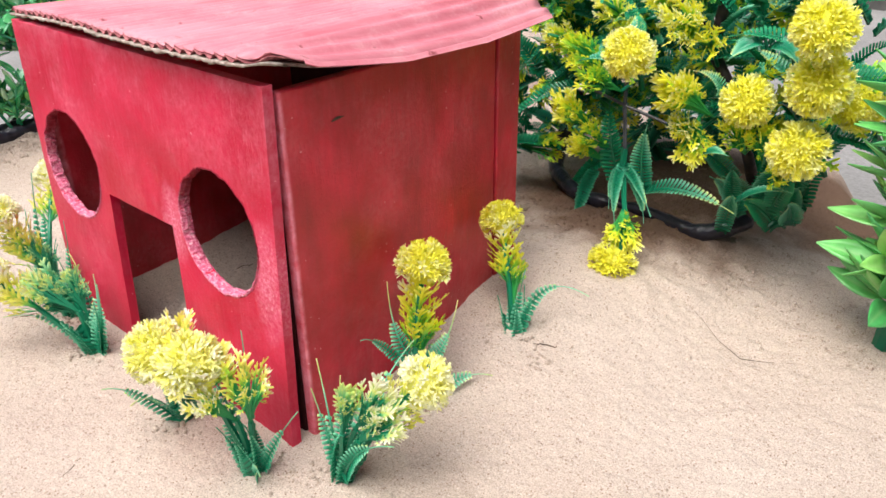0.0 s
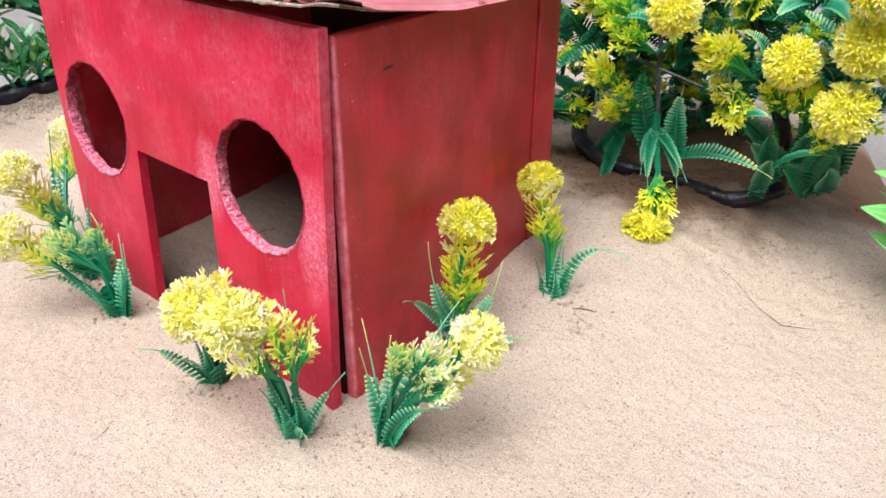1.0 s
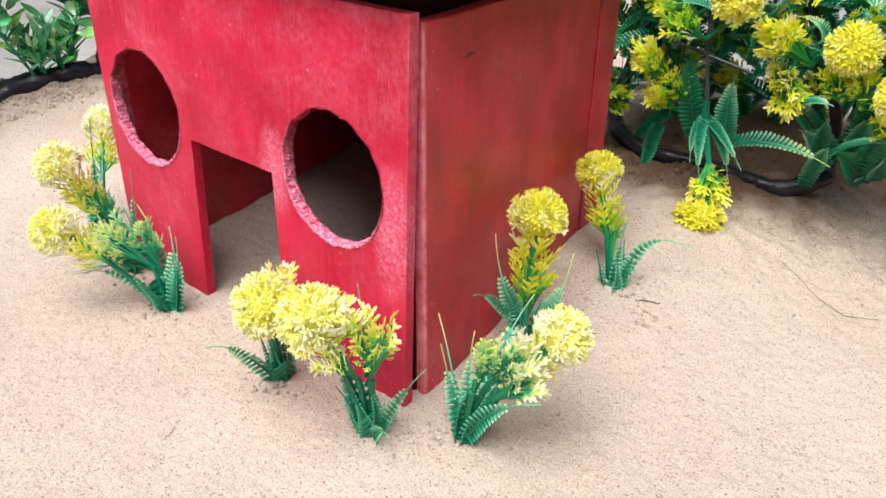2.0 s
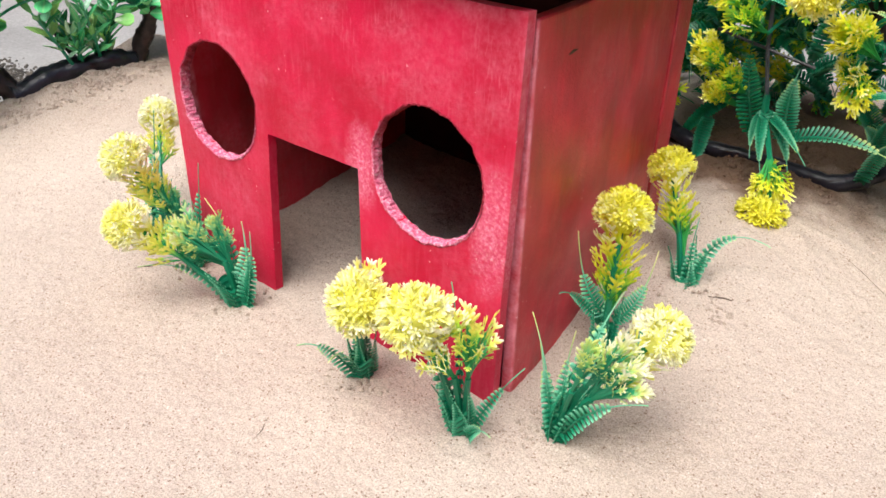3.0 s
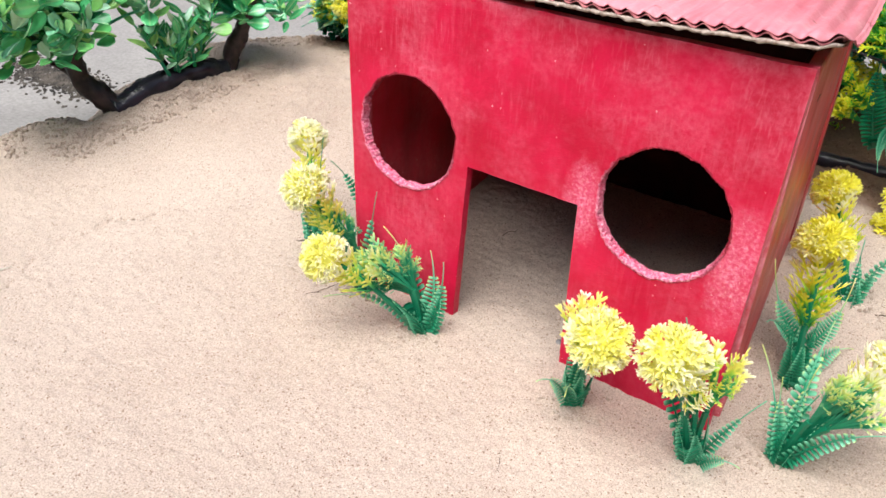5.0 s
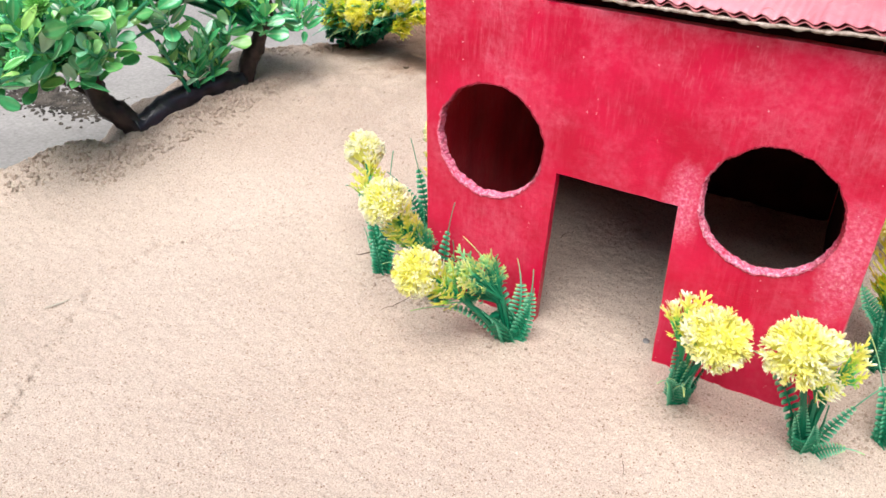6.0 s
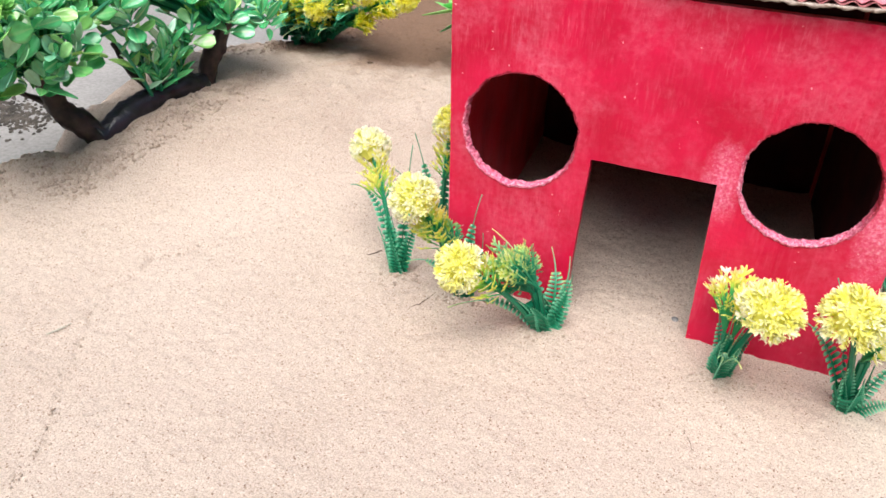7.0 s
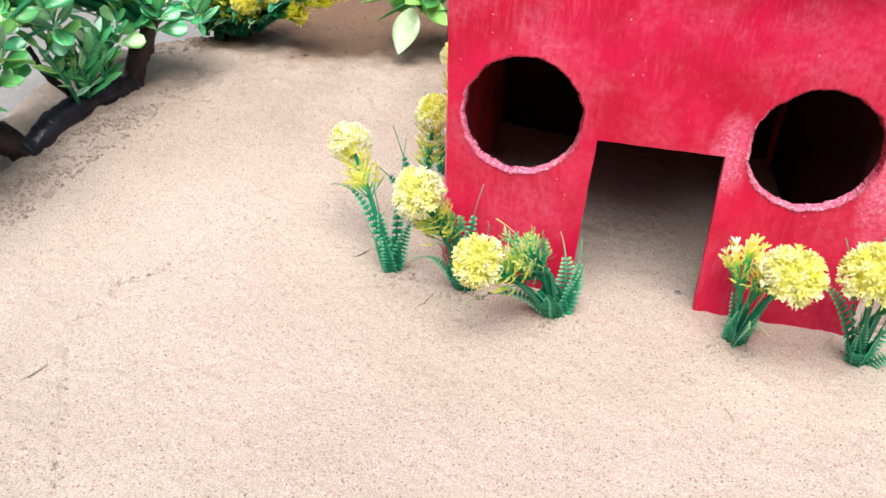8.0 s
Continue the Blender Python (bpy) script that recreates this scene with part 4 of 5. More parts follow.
def fern_curtain(ob, count, box, seed):
    """More toothed leaves at the edge of a bush."""
    q = random.Random(seed)
    (x0, x1), (y0, y1), (z0, z1) = box
    for k in range(count):
        p = V(q.uniform(x0, x1), q.uniform(y0, y1), q.uniform(z0, z1)) - ob.location
        o = V(q.uniform(-0.8, 0.8), q.uniform(-1.0, 0.2), q.uniform(-0.7, 1.0)).normalized() * q.uniform(0.05, 0.075)
        part("leaf", frond(p, p + o * 0.55 + V(0, 0, 0.014), p + o, q.uniform(0.0075, 0.010), q, 18, q.choice((0.15, 0.3, 0.45)), q.choice((0.05, 0.08, 0.3))), q.choice((FERN, FERN_DARK)), ob)
        if k % 3 == 0:
            g = Geo()
            spray(g, p + o * 0.2, p + o * 0.8 + V(0, 0, 0.006), 0.014, q, 17, 0.08, q.choice((0.5, 0.65, 0.9)))
            part("sprig", g, GOLD, ob, "forked yellow-green petals")


yellow = fern_bush((0.03, 0.36, 0.012),
                   [((0.141, 0.286, 0.152), 0.0190), ((0.099, 0.290, 0.134), 0.0165), ((0.135, 0.284, 0.112), 0.0180), ((0.0443, 0.236, 0.1657), 0.0155), ((0.140, 0.272, 0.186), 0.0180),
                    ((0.056, 0.268, 0.182), -0.016), ((-0.012, 0.30, 0.182), -0.015), ((-0.055, 0.30, 0.155), -0.015), ((0.118, 0.33, 0.205), -0.017), ((0.155, 0.315, 0.135), 0.015), ((0.030, 0.295, 0.190), -0.014), ((-0.075, 0.32, 0.185), -0.013)],
                   190, ((-0.10, 0.14), (0.33, 0.45), (0.080, 0.215)), "bushy artificial plant with yellow blooms and dark fern leaves", 31)
yb = yellow.location.copy()
fern_curtain(yellow, 105, ((-0.16, -0.03), (0.33, 0.47), (0.03, 0.22)), 33)
fern_curtain(yellow, 60, ((-0.14, 0.03), (0.48, 0.56), (0.0, 0.16)), 35)
fern_curtain(yellow, 60, ((-0.10, 0.10), (0.43, 0.53), (0.02, 0.20)), 34)
taped_branch(yellow, yb, [(-0.088, 0.405, 0.085), (-0.098, 0.400, 0.045), (-0.088, 0.375, 0.022), (-0.045, 0.348, 0.016), (0.02, 0.343, 0.017), (0.0675, 0.336, 0.018), (0.090, 0.362, 0.026)], 0.0066, TAPE, "thick black taped branch curled on the sand")
taped_branch(yellow, yb, [(0.090, 0.362, 0.026), (0.089, 0.358, 0.060), (0.081, 0.347, 0.092), (0.071, 0.345, 0.121), (0.059, 0.345, 0.138), (0.053, 0.345, 0.156), (0.058, 0.350, 0.21)], 0.0042, BARK, "dark brown branch")
taped_branch(yellow, yb, [(0.054, 0.345, 0.158), (0.03, 0.34, 0.178), (-0.02, 0.35, 0.235)], 0.0030, BARK, "dark brown branch")

taped_branch(yellow, yb, [(-0.079, 0.362, 0.040), (-0.086, 0.352, 0.043), (-0.094, 0.345, 0.046)], 0.0016, BARK, "short dark broken twig")


def bush_sprig(root, centre, r, top, seed, n=34):
    """A spray of forked petals on its own short stem in the flowering bush."""
    q = random.Random(seed)
    root, centre = V(*root) - yb, V(*centre) - yb
    g = Geo()
    g.tube(bezier(root + V(0, 0.045, 0.004), root + V(0, 0.02, 0.004), root, 6), 0.0013, (0.1, 0.3), 5)
    part("stem", g, FERN, yellow)
    g = Geo()
    spray(g, root, centre, r, q, n, 0.10, top)
    part("sprig", g, GOLD, yellow, "spray of forked yellow petals" if top > 0.75 else "spray of forked yellow-green petals")


def bush_leaf(a, b, c, width, tip, material, solid=0.03, face=None):
    q = random.Random(int(width * 1e6))
    part("leaf", frond(V(*a) - yb, V(*b) - yb, V(*c) - yb, width, q, 19, tip, solid, face, bare=0.12), material, yellow)


bush_sprig((-0.012, 0.312, 0.086), (-0.035, 0.290, 0.110), 0.0150, 0.92, 1)
bush_sprig((-0.004, 0.316, 0.074), (-0.018, 0.295, 0.091), 0.0140, 0.78, 2)
bush_sprig((-0.006, 0.316, 0.064), (-0.025, 0.296, 0.079), 0.0110, 0.90, 3)
bush_sprig((0.002, 0.312, 0.120), (-0.015, 0.290, 0.135), 0.0160, 0.62, 4)
bush_sprig((-0.006, 0.312, 0.136), (-0.025, 0.290, 0.151), 0.0160, 0.66, 5)
bush_sprig((0.076, 0.300, 0.118), (0.057, 0.270, 0.141), 0.0160, 0.95, 6, 48)
bush_sprig((0.064, 0.304, 0.102), (0.063, 0.280, 0.116), 0.0120, 1.12, 7)
bush_sprig((0.062, 0.312, 0.112), (0.071, 0.285, 0.096), 0.0170, 0.90, 8, 44)
bush_sprig((0.096, 0.312, 0.094), (0.091, 0.295, 0.114), 0.0135, 0.78, 9)
bush_sprig((0.106, 0.312, 0.094), (0.112, 0.295, 0.114), 0.0130, 0.80, 10)
bush_sprig((0.120, 0.312, 0.080), (0.127, 0.285, 0.098), 0.0130, 0.72, 11)
bush_leaf((0.006, 0.318, 0.046), (-0.006, 0.312, 0.080), (-0.008, 0.315, 0.113), 0.0110, 0.30, FERN_DARK, 0.05, V(0.3, -1, 0.3))
bush_leaf((0.030, 0.308, 0.050), (0.026, 0.300, 0.080), (0.031, 0.300, 0.104), 0.0100, 0.60, FERN, 0.05, V(0.3, -1, 0.3))
bush_leaf((0.032, 0.305, 0.052), (0.064, 0.293, 0.074), (0.103, 0.290, 0.060), 0.0085, 0.90, FERN)
bush_leaf((0.098, 0.304, 0.062), (0.116, 0.294, 0.084), (0.136, 0.290, 0.083), 0.0045, 0.55, FERN, 0.2)
bush_leaf((0.074, 0.296, 0.092), (0.086, 0.282, 0.104), (0.099, 0.275, 0.103), 0.0050, 0.70, FERN, 0.2)
bush_leaf((0.098, 0.304, 0.166), (0.092, 0.294, 0.170), (0.084, 0.289, 0.157), 0.0080, 0.65, FERN, 0.3)
bush_leaf((0.106, 0.300, 0.166), (0.118, 0.294, 0.172), (0.127, 0.289, 0.159), 0.0070, 0.65, FERN, 0.3)
bush_leaf((0.083, 0.304, 0.122), (0.082, 0.290, 0.150), (0.063, 0.289, 0.148), 0.0058, 1.05, FERN)

q = random.Random(37)
for k in range(16):
    a = (q.uniform(0.078, 0.125), q.uniform(0.335, 0.365), q.uniform(0.020, 0.060))
    c = (a[0] + q.uniform(-0.025, 0.035), a[1] - q.uniform(0.015, 0.045), a[2] + q.uniform(0.030, 0.060))
    b = ((a[0] + c[0]) / 2, (a[1] + c[1]) / 2, max(a[2], c[2]) * 0.9)
    bush_leaf(a, b, c, q.uniform(0.0075, 0.0105), q.choice((0.25, 0.4, 0.6)), q.choice((FERN, FERN_DARK)), 0.05, V(0.4, -1, 0.4))

# Sprig that hangs from the bush with its bloom on the sand.
q = random.Random(5)
hang = thing("drooping_flower_sprig", (0.0440, 0.2450, 0.008), "broken yellow plastic flower drooping from a wire onto sand", "artificial flower")
hb = hang.location.copy()
g = Geo()
g.tube([V(-0.004, 0.330, 0.135) - hb, V(0.0017, 0.3205, 0.1077) - hb, V(0.013, 0.3062, 0.0754) - hb], 0.0016, (0, 0), 6)
g.tube([V(-0.040, 0.335, 0.112) - hb, V(0.0017, 0.3205, 0.1077) - hb, V(0.035, 0.322, 0.100) - hb], 0.0012, (0, 0), 6)
part("wire", g, WIRE, hang, "thin grey wire fork")
g = Geo()
g.tube([V(0.012, 0.3072, 0.080) - hb, V(0.0145, 0.3020, 0.068) - hb, V(0.030, 0.280, 0.048) - hb, V(0.0436, 0.2540, 0.024) - hb], [0.0026, 0.0028, 0.0018, 0.0014], (0.1, 0.4), 6)
part("stem", g, FERN, hang)
for end, ctrl, wd in (((0.0165, 0.2820, 0.042), (0.008, 0.295, 0.062), 0.0042), ((0.0560, 0.2680, 0.052), (0.034, 0.290, 0.066), 0.0042), ((0.030, 0.268, 0.038), (0.018, 0.280, 0.060), 0.0050), ((0.042, 0.288, 0.036), (0.034, 0.297, 0.058), 0.006)):
    part("leaf", frond(V(0.0145, 0.3025, 0.070) - hb, V(*ctrl) - hb, V(*end) - hb, wd, q, 14, 0.6, 0.35), FERN, hang)
g = Geo()
dome(g, V(0.0425, 0.2450, 0.0185) - hb, V(0.20, -0.72, -0.55).normalized(), 0.0160, q, 135, 0.9)
part("bloom", g, GOLD, hang, "domed yellow plastic bloom")
g = Geo()
spray(g, V(0.028, 0.284, 0.050) - hb, V(0.0425, 0.2570, 0.030) - hb, 0.0165, q, 40, 0.12, 0.92)
part("sprig", g, GOLD, hang, "forked yellow-green petals")

fern_bush((-0.516, 0.306, 0.030),
          [((-0.4773, 0.2614, 0.0823), 0.0135), ((-0.5174, 0.2614, 0.0816), -0.0125), ((-0.5009, 0.2614, 0.0869), -0.012), ((-0.4478, 0.2614, 0.0934), -0.0135), ((-0.4637, 0.2614, 0.0819), -0.01), ((-0.4267, 0.2614, 0.1022), 0.0125), ((-0.4034, 0.2614, 0.0948), -0.0125), ((-0.3833, 0.2614, 0.1013), 0.013), ((-0.3918, 0.2614, 0.0910), -0.011), ((-0.5186, 0.2914, 0.0952), 0.0125), ((-0.4795, 0.2914, 0.1024), 0.013), ((-0.4479, 0.2914, 0.1139), 0.0125), ((-0.4118, 0.2914, 0.1127), 0.0125), ((-0.5041, 0.2914, 0.1158), 0.012), ((-0.4294, 0.2914, 0.1339), 0.012)],
          90, ((-0.538, -0.494), (0.286, 0.326), (0.030, 0.055)), "low artificial bush with yellow blooms over dark leaves", 32, 0.40)


# ---- leafy bush with black trunks ----
def leaf_mesh(length, width, cup, seed, point=1.6, blunt=False):
    g = Geo()
    q = random.Random(seed)
    n = 8
    bend = q.uniform(-0.15, 0.25)
    for side_z in (0, 1):
        for i in range(n + 1):
            f = i / n
            w = width * 0.5 * math.sin(math.pi * min(1, f * 0.96 + 0.03)) ** 0.75 * (1 - 0.25 * (f - 0.5) * point)
            if blunt:
                w = width * 0.5 * (0.16 + 0.84 * math.sin(math.pi * min(1.0, f ** 1.5 * 0.93 + 0.0)) ** 0.7)
            elif i == n:
                w = width * 0.03
            x = length * f
            z = bend * length * f * f
            for k, u in enumerate((-1, -0.5, 0, 0.5, 1)):
                g.v.append(V(x, w * u, z + cup * abs(u) * w - 0.0006 * side_z))
                g.a.append(1.0 if u == 0 else 0.0)
    lay = 5 * (n + 1)
    for i in range(n):
        for k in range(4):
            a = i * 5 + k
            g.f.append((a, a + 5, a + 6, a + 1))
            g.f.append((lay + a, lay + a + 1, lay + a + 6, lay + a + 5))
        for k in (0, 4):
            a = i * 5 + k
            g.f.append((a, lay + a, lay + a + 5, a + 5) if k == 0 else (a, a + 5, lay + a + 5, lay + a))
    return g.mesh("leaf", True)


def put_leaf(me, mat, parent, place, d, q, size=1.0):
    if not me.materials:
        me.materials.append(mat)
    ob = new("leaf", me)
    ob.parent = parent
    d = d.normalized()
    m = d.to_track_quat("X", "Z").to_matrix().to_4x4()
    if parent.name.startswith("leafy"):
        x = d
        z = (V(0.35, -0.45, 0.75) - x * x.dot(V(0.35, -0.45, 0.75))).normalized()
        m = Matrix((x, z.cross(x), z)).transposed().to_4x4()
    ob.matrix_basis = Matrix.Translation(place) @ m @ Matrix.Rotation(q.uniform(-0.9, 0.9), 4, "X") @ Matrix.Scale(size, 4)
    return ob


OVAL = [leaf_mesh(0.0190, 0.0140, 0.25, 1, blunt=True), leaf_mesh(0.0175, 0.0125, 0.10, 2, blunt=True), leaf_mesh(0.0205, 0.0115, 0.40, 3, blunt=True), leaf_mesh(0.0240, 0.0075, 0.30, 4)]


def rough_branch(ob, pts, r0, r1, material, label, name="branch"):
    line = smooth_line([V(*p) for p in pts], 9)
    line = [p + V(noise.noise(p * 45), noise.noise(p * 45 + V(5, 0, 0)), noise.noise(p * 45 + V(0, 9, 0))) * 0.0035 for p in line]
    n = len(line)
    g = Geo()
    g.tube(line, [(r0 + (r1 - r0) * i / n) * (1 + 0.30 * noise.noise(p * 70)) for i, p in enumerate(line)], (0, 0), 12)
    g.v = [p + V(noise.noise(p * 260), noise.noise(p * 260 + V(4, 0, 0)), noise.noise(p * 260 + V(0, 6, 0))) * (r0 * 0.28) for p in g.v]
    return part(name, g.mesh(name, True), material, ob, label)


q = random.Random(21)
BUSH = thing("leafy_bush", (-0.540, 0.100, 0.02), "green plastic leafy bush on dark crooked trunks at the sand's edge", "artificial plant")
bb = BUSH.location.copy()


def rel(*p):
    return tuple(V(*p) - bb)


rough_branch(BUSH, [rel(-0.552, 0.040, 0.020), rel(-0.545, 0.075, 0.030), rel(-0.538, 0.112, 0.038), rel(-0.530, 0.152, 0.036)], 0.0110, 0.0095, TAPE, "black taped root along the sand", "root")
rough_branch(BUSH, [rel(-0.550, 0.045, 0.018), rel(-0.566, 0.030, 0.042), rel(-0.576, 0.026, 0.075), rel(-0.572, 0.03, 0.12), rel(-0.56, 0.02, 0.17)], 0.0100, 0.005, BARK, "dark brown trunk", "trunk")
rough_branch(BUSH, [rel(-0.532, 0.152, 0.028), rel(-0.528, 0.160, 0.055), rel(-0.515, 0.170, 0.085), rel(-0.52, 0.18, 0.13)], 0.0090, 0.005, BARK, "dark brown trunk", "trunk")
rough_branch(BUSH, [rel(-0.568, 0.030, 0.046), rel(-0.590, 0.022, 0.055), rel(-0.606, 0.020, 0.058)], 0.003, 0.002, BARK, "dark brown broken twig", "twig")
rough_branch(BUSH, [rel(-0.543, 0.105, 0.03), rel(-0.560, 0.098, 0.052), rel(-0.575, 0.095, 0.08)], 0.003, 0.002, BARK, "dark brown twig", "twig")
for k in range(9):
    a = V(-0.540 + q.uniform(-0.004, 0.004), 0.110 + q.uniform(-0.016, 0.016), 0.034) - bb
    b = a + V(q.uniform(-0.025, 0.022), q.uniform(-0.030, 0.030), q.uniform(0.040, 0.068))
    line = bezier(a, (a + b) / 2 + V(0.006, 0, 0), b, 8)
    g = Geo()
    g.tube(line, [0.0019 - 0.0001 * i for i in range(9)], (0.3, 0.5), 6)
    part("stalk", g, FERN, BUSH)
    for j in range(13):
        w = j * 2.4 + q.random() * 0.5
        up = 0.35 + 0.65 * j / 12
        p = line[min(8, int(up * 8))]
        put_leaf(OVAL[3], LEAF, BUSH, p, V(math.cos(w) * (1.1 - 0.5 * up), math.sin(w) * (1.1 - 0.5 * up), q.uniform(0.4, 1.1)), q, q.uniform(0.6, 0.95))
BUDS = [(-0.526, -0.034, 0.143), (-0.526, -0.058, 0.111), (-0.526, 0.025, 0.140), (-0.526, 0.155, 0.107)]
CLUSTERS = [(-0.522, -0.001, 0.10), (-0.50, 0.155, 0.092), (-0.522, 0.133, 0.086), (-0.513, 0.159, 0.10), (-0.485, 0.185, 0.088), (-0.50, 0.205, 0.092), (-0.53, -0.05, 0.13), (-0.53, 0.0, 0.13), (-0.53, 0.064, 0.128), (-0.53, 0.076, 0.105), (-0.53, -0.04, 0.112), (-0.53, -0.076, 0.10)]
for k in range(190):
    y = q.uniform(-0.075, 0.21)
    low = 0.082 + 0.034 * step(0.02, 0.07, y) * step(0.20, 0.15, y)
    CLUSTERS.append((-0.578 + q.gauss(0, 0.025) + 0.018 * (y > 0.12), y, low + 0.058 * q.random()))
CLUSTERS.sort(key=lambda c: -c[0])
far_leaves, count = Geo(), 0
for cx, cy, cz in CLUSTERS:
    c = V(cx, cy, cz) - bb
    grow = V(q.uniform(-0.4, 0.7), q.uniform(-0.7, 0.5), q.uniform(0.3, 1.0)).normalized()
    s0 = grow.orthogonal().normalized()
    s1 = grow.cross(s0)
    for j in range(11):
        w = j * 2.2 + q.uniform(-0.4, 0.4)
        up = (j // 3) / 3
        d = (s0 * math.cos(w) + s1 * math.sin(w)) * (1.1 - 0.5 * up) + grow * (0.25 + 0.7 * up)
        me = OVAL[q.randint(0, 3)]
        ob = put_leaf(me, LEAF, BUSH, c + grow * (0.022 * up - 0.010) + d * 0.002, d, q, q.uniform(0.66, 1.06) * (1.08 - 0.35 * up))
        count += 1
        if count > 180:
            n0 = len(far_leaves.v)
            far_leaves.v += [ob.matrix_basis @ v.co for v in me.vertices]
            far_leaves.a += [0.0] * len(me.vertices)
            far_leaves.f += [tuple(n0 + i for i in p.vertices) for p in me.polygons]
            bpy.data.objects.remove(ob)
    g = Geo()
    r = V(-0.575, 0.03, 0.07) - bb if cy < 0.09 else V(-0.518, 0.168, 0.075) - bb
    g.tube(bezier(r, (r + c) / 2 + V(0, 0, 0.012), c, 6) + [c + grow * 0.014], 0.0013, (0.3, 0.5), 5)
    part("stalk", g, FERN, BUSH)
for place in BUDS:
    c = V(*place) - bb
    g = Geo()
    g.core(c, V(0.4, -0.5, 0.75).normalized(), 0.004, 0.0)
    for j in range(60):
        f = (j + 0.5) / 60
        axis = V(0.4, -0.5, 0.75).normalized()
        s0 = axis.orthogonal().normalized()
        out = s0 * math.cos(j * 2.4) + axis.cross(s0) * math.sin(j * 2.4)
        d = axis * math.cos(1.6 * f ** 0.6) + out * math.sin(1.6 * f ** 0.6)
        g.tooth(c + d * 0.003, d, axis.cross(out), q.uniform(0.005, 0.0075), 0.0013, 0.0, 1.0, 0.3)
    part("bud", g, SPIKE, BUSH, "bright yellow-green leaf bud")
tagged(part("foliage", far_leaves.mesh("foliage", True), LEAF_FAR, BUSH), "green plastic leaves deep inside the bush", kind="stuff")

# ---- broad-leaved plant behind the toy house ----
q = random.Random(41)
BROAD = leaf_mesh(0.060, 0.026, 0.25, 5)
plant = thing("broad_leaf_plant", (-0.299, 0.322, 0.022), "green plastic plant with broad pointed pale-ribbed leaves", "artificial plant")
for k in range(26):
    w = k * 2.4
    d = V(math.cos(w), math.sin(w) + 0.3, q.uniform(-0.1, 1.2))
    put_leaf(BROAD, SPIKE, plant, V(0, 0, 0.05 + q.uniform(0, 0.06)) + d * 0.008, d, q, q.uniform(0.5, 0.75))
for d in (V(-1, -0.2, 0.0), V(-0.8, -0.3, -0.55), V(-0.6, 0.3, 0.5), V(0.3, -0.6, 0.4), V(-0.9, 0.2, 0.3), V(0.5, -0.4, -0.3), V(0.1, 0.2, 0.9)):
    put_leaf(BROAD, SPIKE, plant, V(-0.0245, -0.0231, 0.0661) + d * 0.004, d, q, q.uniform(0.55, 0.75))
for k in range(20):
    w = k * 2.4
    d = V(math.cos(w), math.sin(w) - 0.25, q.uniform(-0.35, 0.8))
    put_leaf(BROAD, SPIKE, plant, V(-0.030 + q.uniform(-0.018, 0.018), -0.012 + q.uniform(-0.008, 0.012), 0.052 + q.uniform(-0.010, 0.022)) + d * 0.004, d, q, q.uniform(0.5, 0.78))
pale = put_leaf(leaf_mesh(0.060, 0.040, 0.2, 15), PALE, plant, V(-0.0305, -0.0351, 0.0581), V(-0.0037, -0.0132, -0.0382), q, 0.68)
pg = Geo()
pg.tube(bezier(V(0.002, 0, 0.060), V(-0.0152, -0.0175, 0.0701), V(-0.0305, -0.0351, 0.0581), 7), 0.0012, (0.4, 0.6), 5)
part("stalk", pg, FERN, plant)
pale["label"] = "drooping pale green leaf"
g = Geo()
g.tube([V(0, 0, -0.02), V(0, 0, 0.04), V(0.004, 0, 0.09)], 0.005, (0.1, 0.3), 7)
part("stem", g, FERN, plant)

# ---- spiky succulent ----
q = random.Random(51)
SPIKY = leaf_mesh(0.044, 0.0165, 0.4, 6, 2.6)
succ = thing("spiky_succulent", (0.203, 0.292, 0.0), "bright green plastic succulent with pointed leaves", "artificial plant")
g = Geo()
g.tube([V(0, 0, -0.01), V(0.004, 0, 0.06), V(0, 0.004, 0.13)], 0.005, (0.1, 0.3), 7)
part("stem", g, FERN, succ)
for h in (0.03, 0.055, 0.08, 0.105, 0.13, 0.15):
    for k in range(22):
        w = k * 2.4
        d = V(math.cos(w), math.sin(w), q.uniform(-0.25, 1.0))
        put_leaf(SPIKY, SPIKE, succ, V(0, 0, h) + d * 0.005, d, q, q.uniform(0.65, 0.95))

# ---- small things on the sand ----
q = random.Random(61)
g = Geo()
line = [V(0.0905, 0.2540, 0.0), V(0.1080, 0.2480, 0.0), V(0.1250, 0.2360, 0.0), V(0.1425, 0.2289, 0.0), V(0.1560, 0.2350, 0.0), V(0.1694, 0.2437, 0.0)]
line = [V(p.x, p.y, ground_z(p.x, p.y) + 0.0003) for p in line]
g.tube(line, [0.00008, 0.00012, 0.00014, 0.00026, 0.00016, 0.00008], (0, 0), 5)
tagged(part("twig", g, TWIG, None), "thin dark dry twig lying on the sand", "twig")
g = Geo()
line = [V(-0.4175, -0.1475, 0.0), V(-0.4145, -0.1400, 0.0), V(-0.4127, -0.1335, 0.0)]
line = [V(p.x, p.y, ground_z(p.x, p.y) + 0.0010) for p in line]
g.tube(line, [0.0003, 0.0005, 0.0002], (0, 0), 5)
tagged(part("straw", g, STRAW, None), "short pale grey straw lying on the sand", "straw")


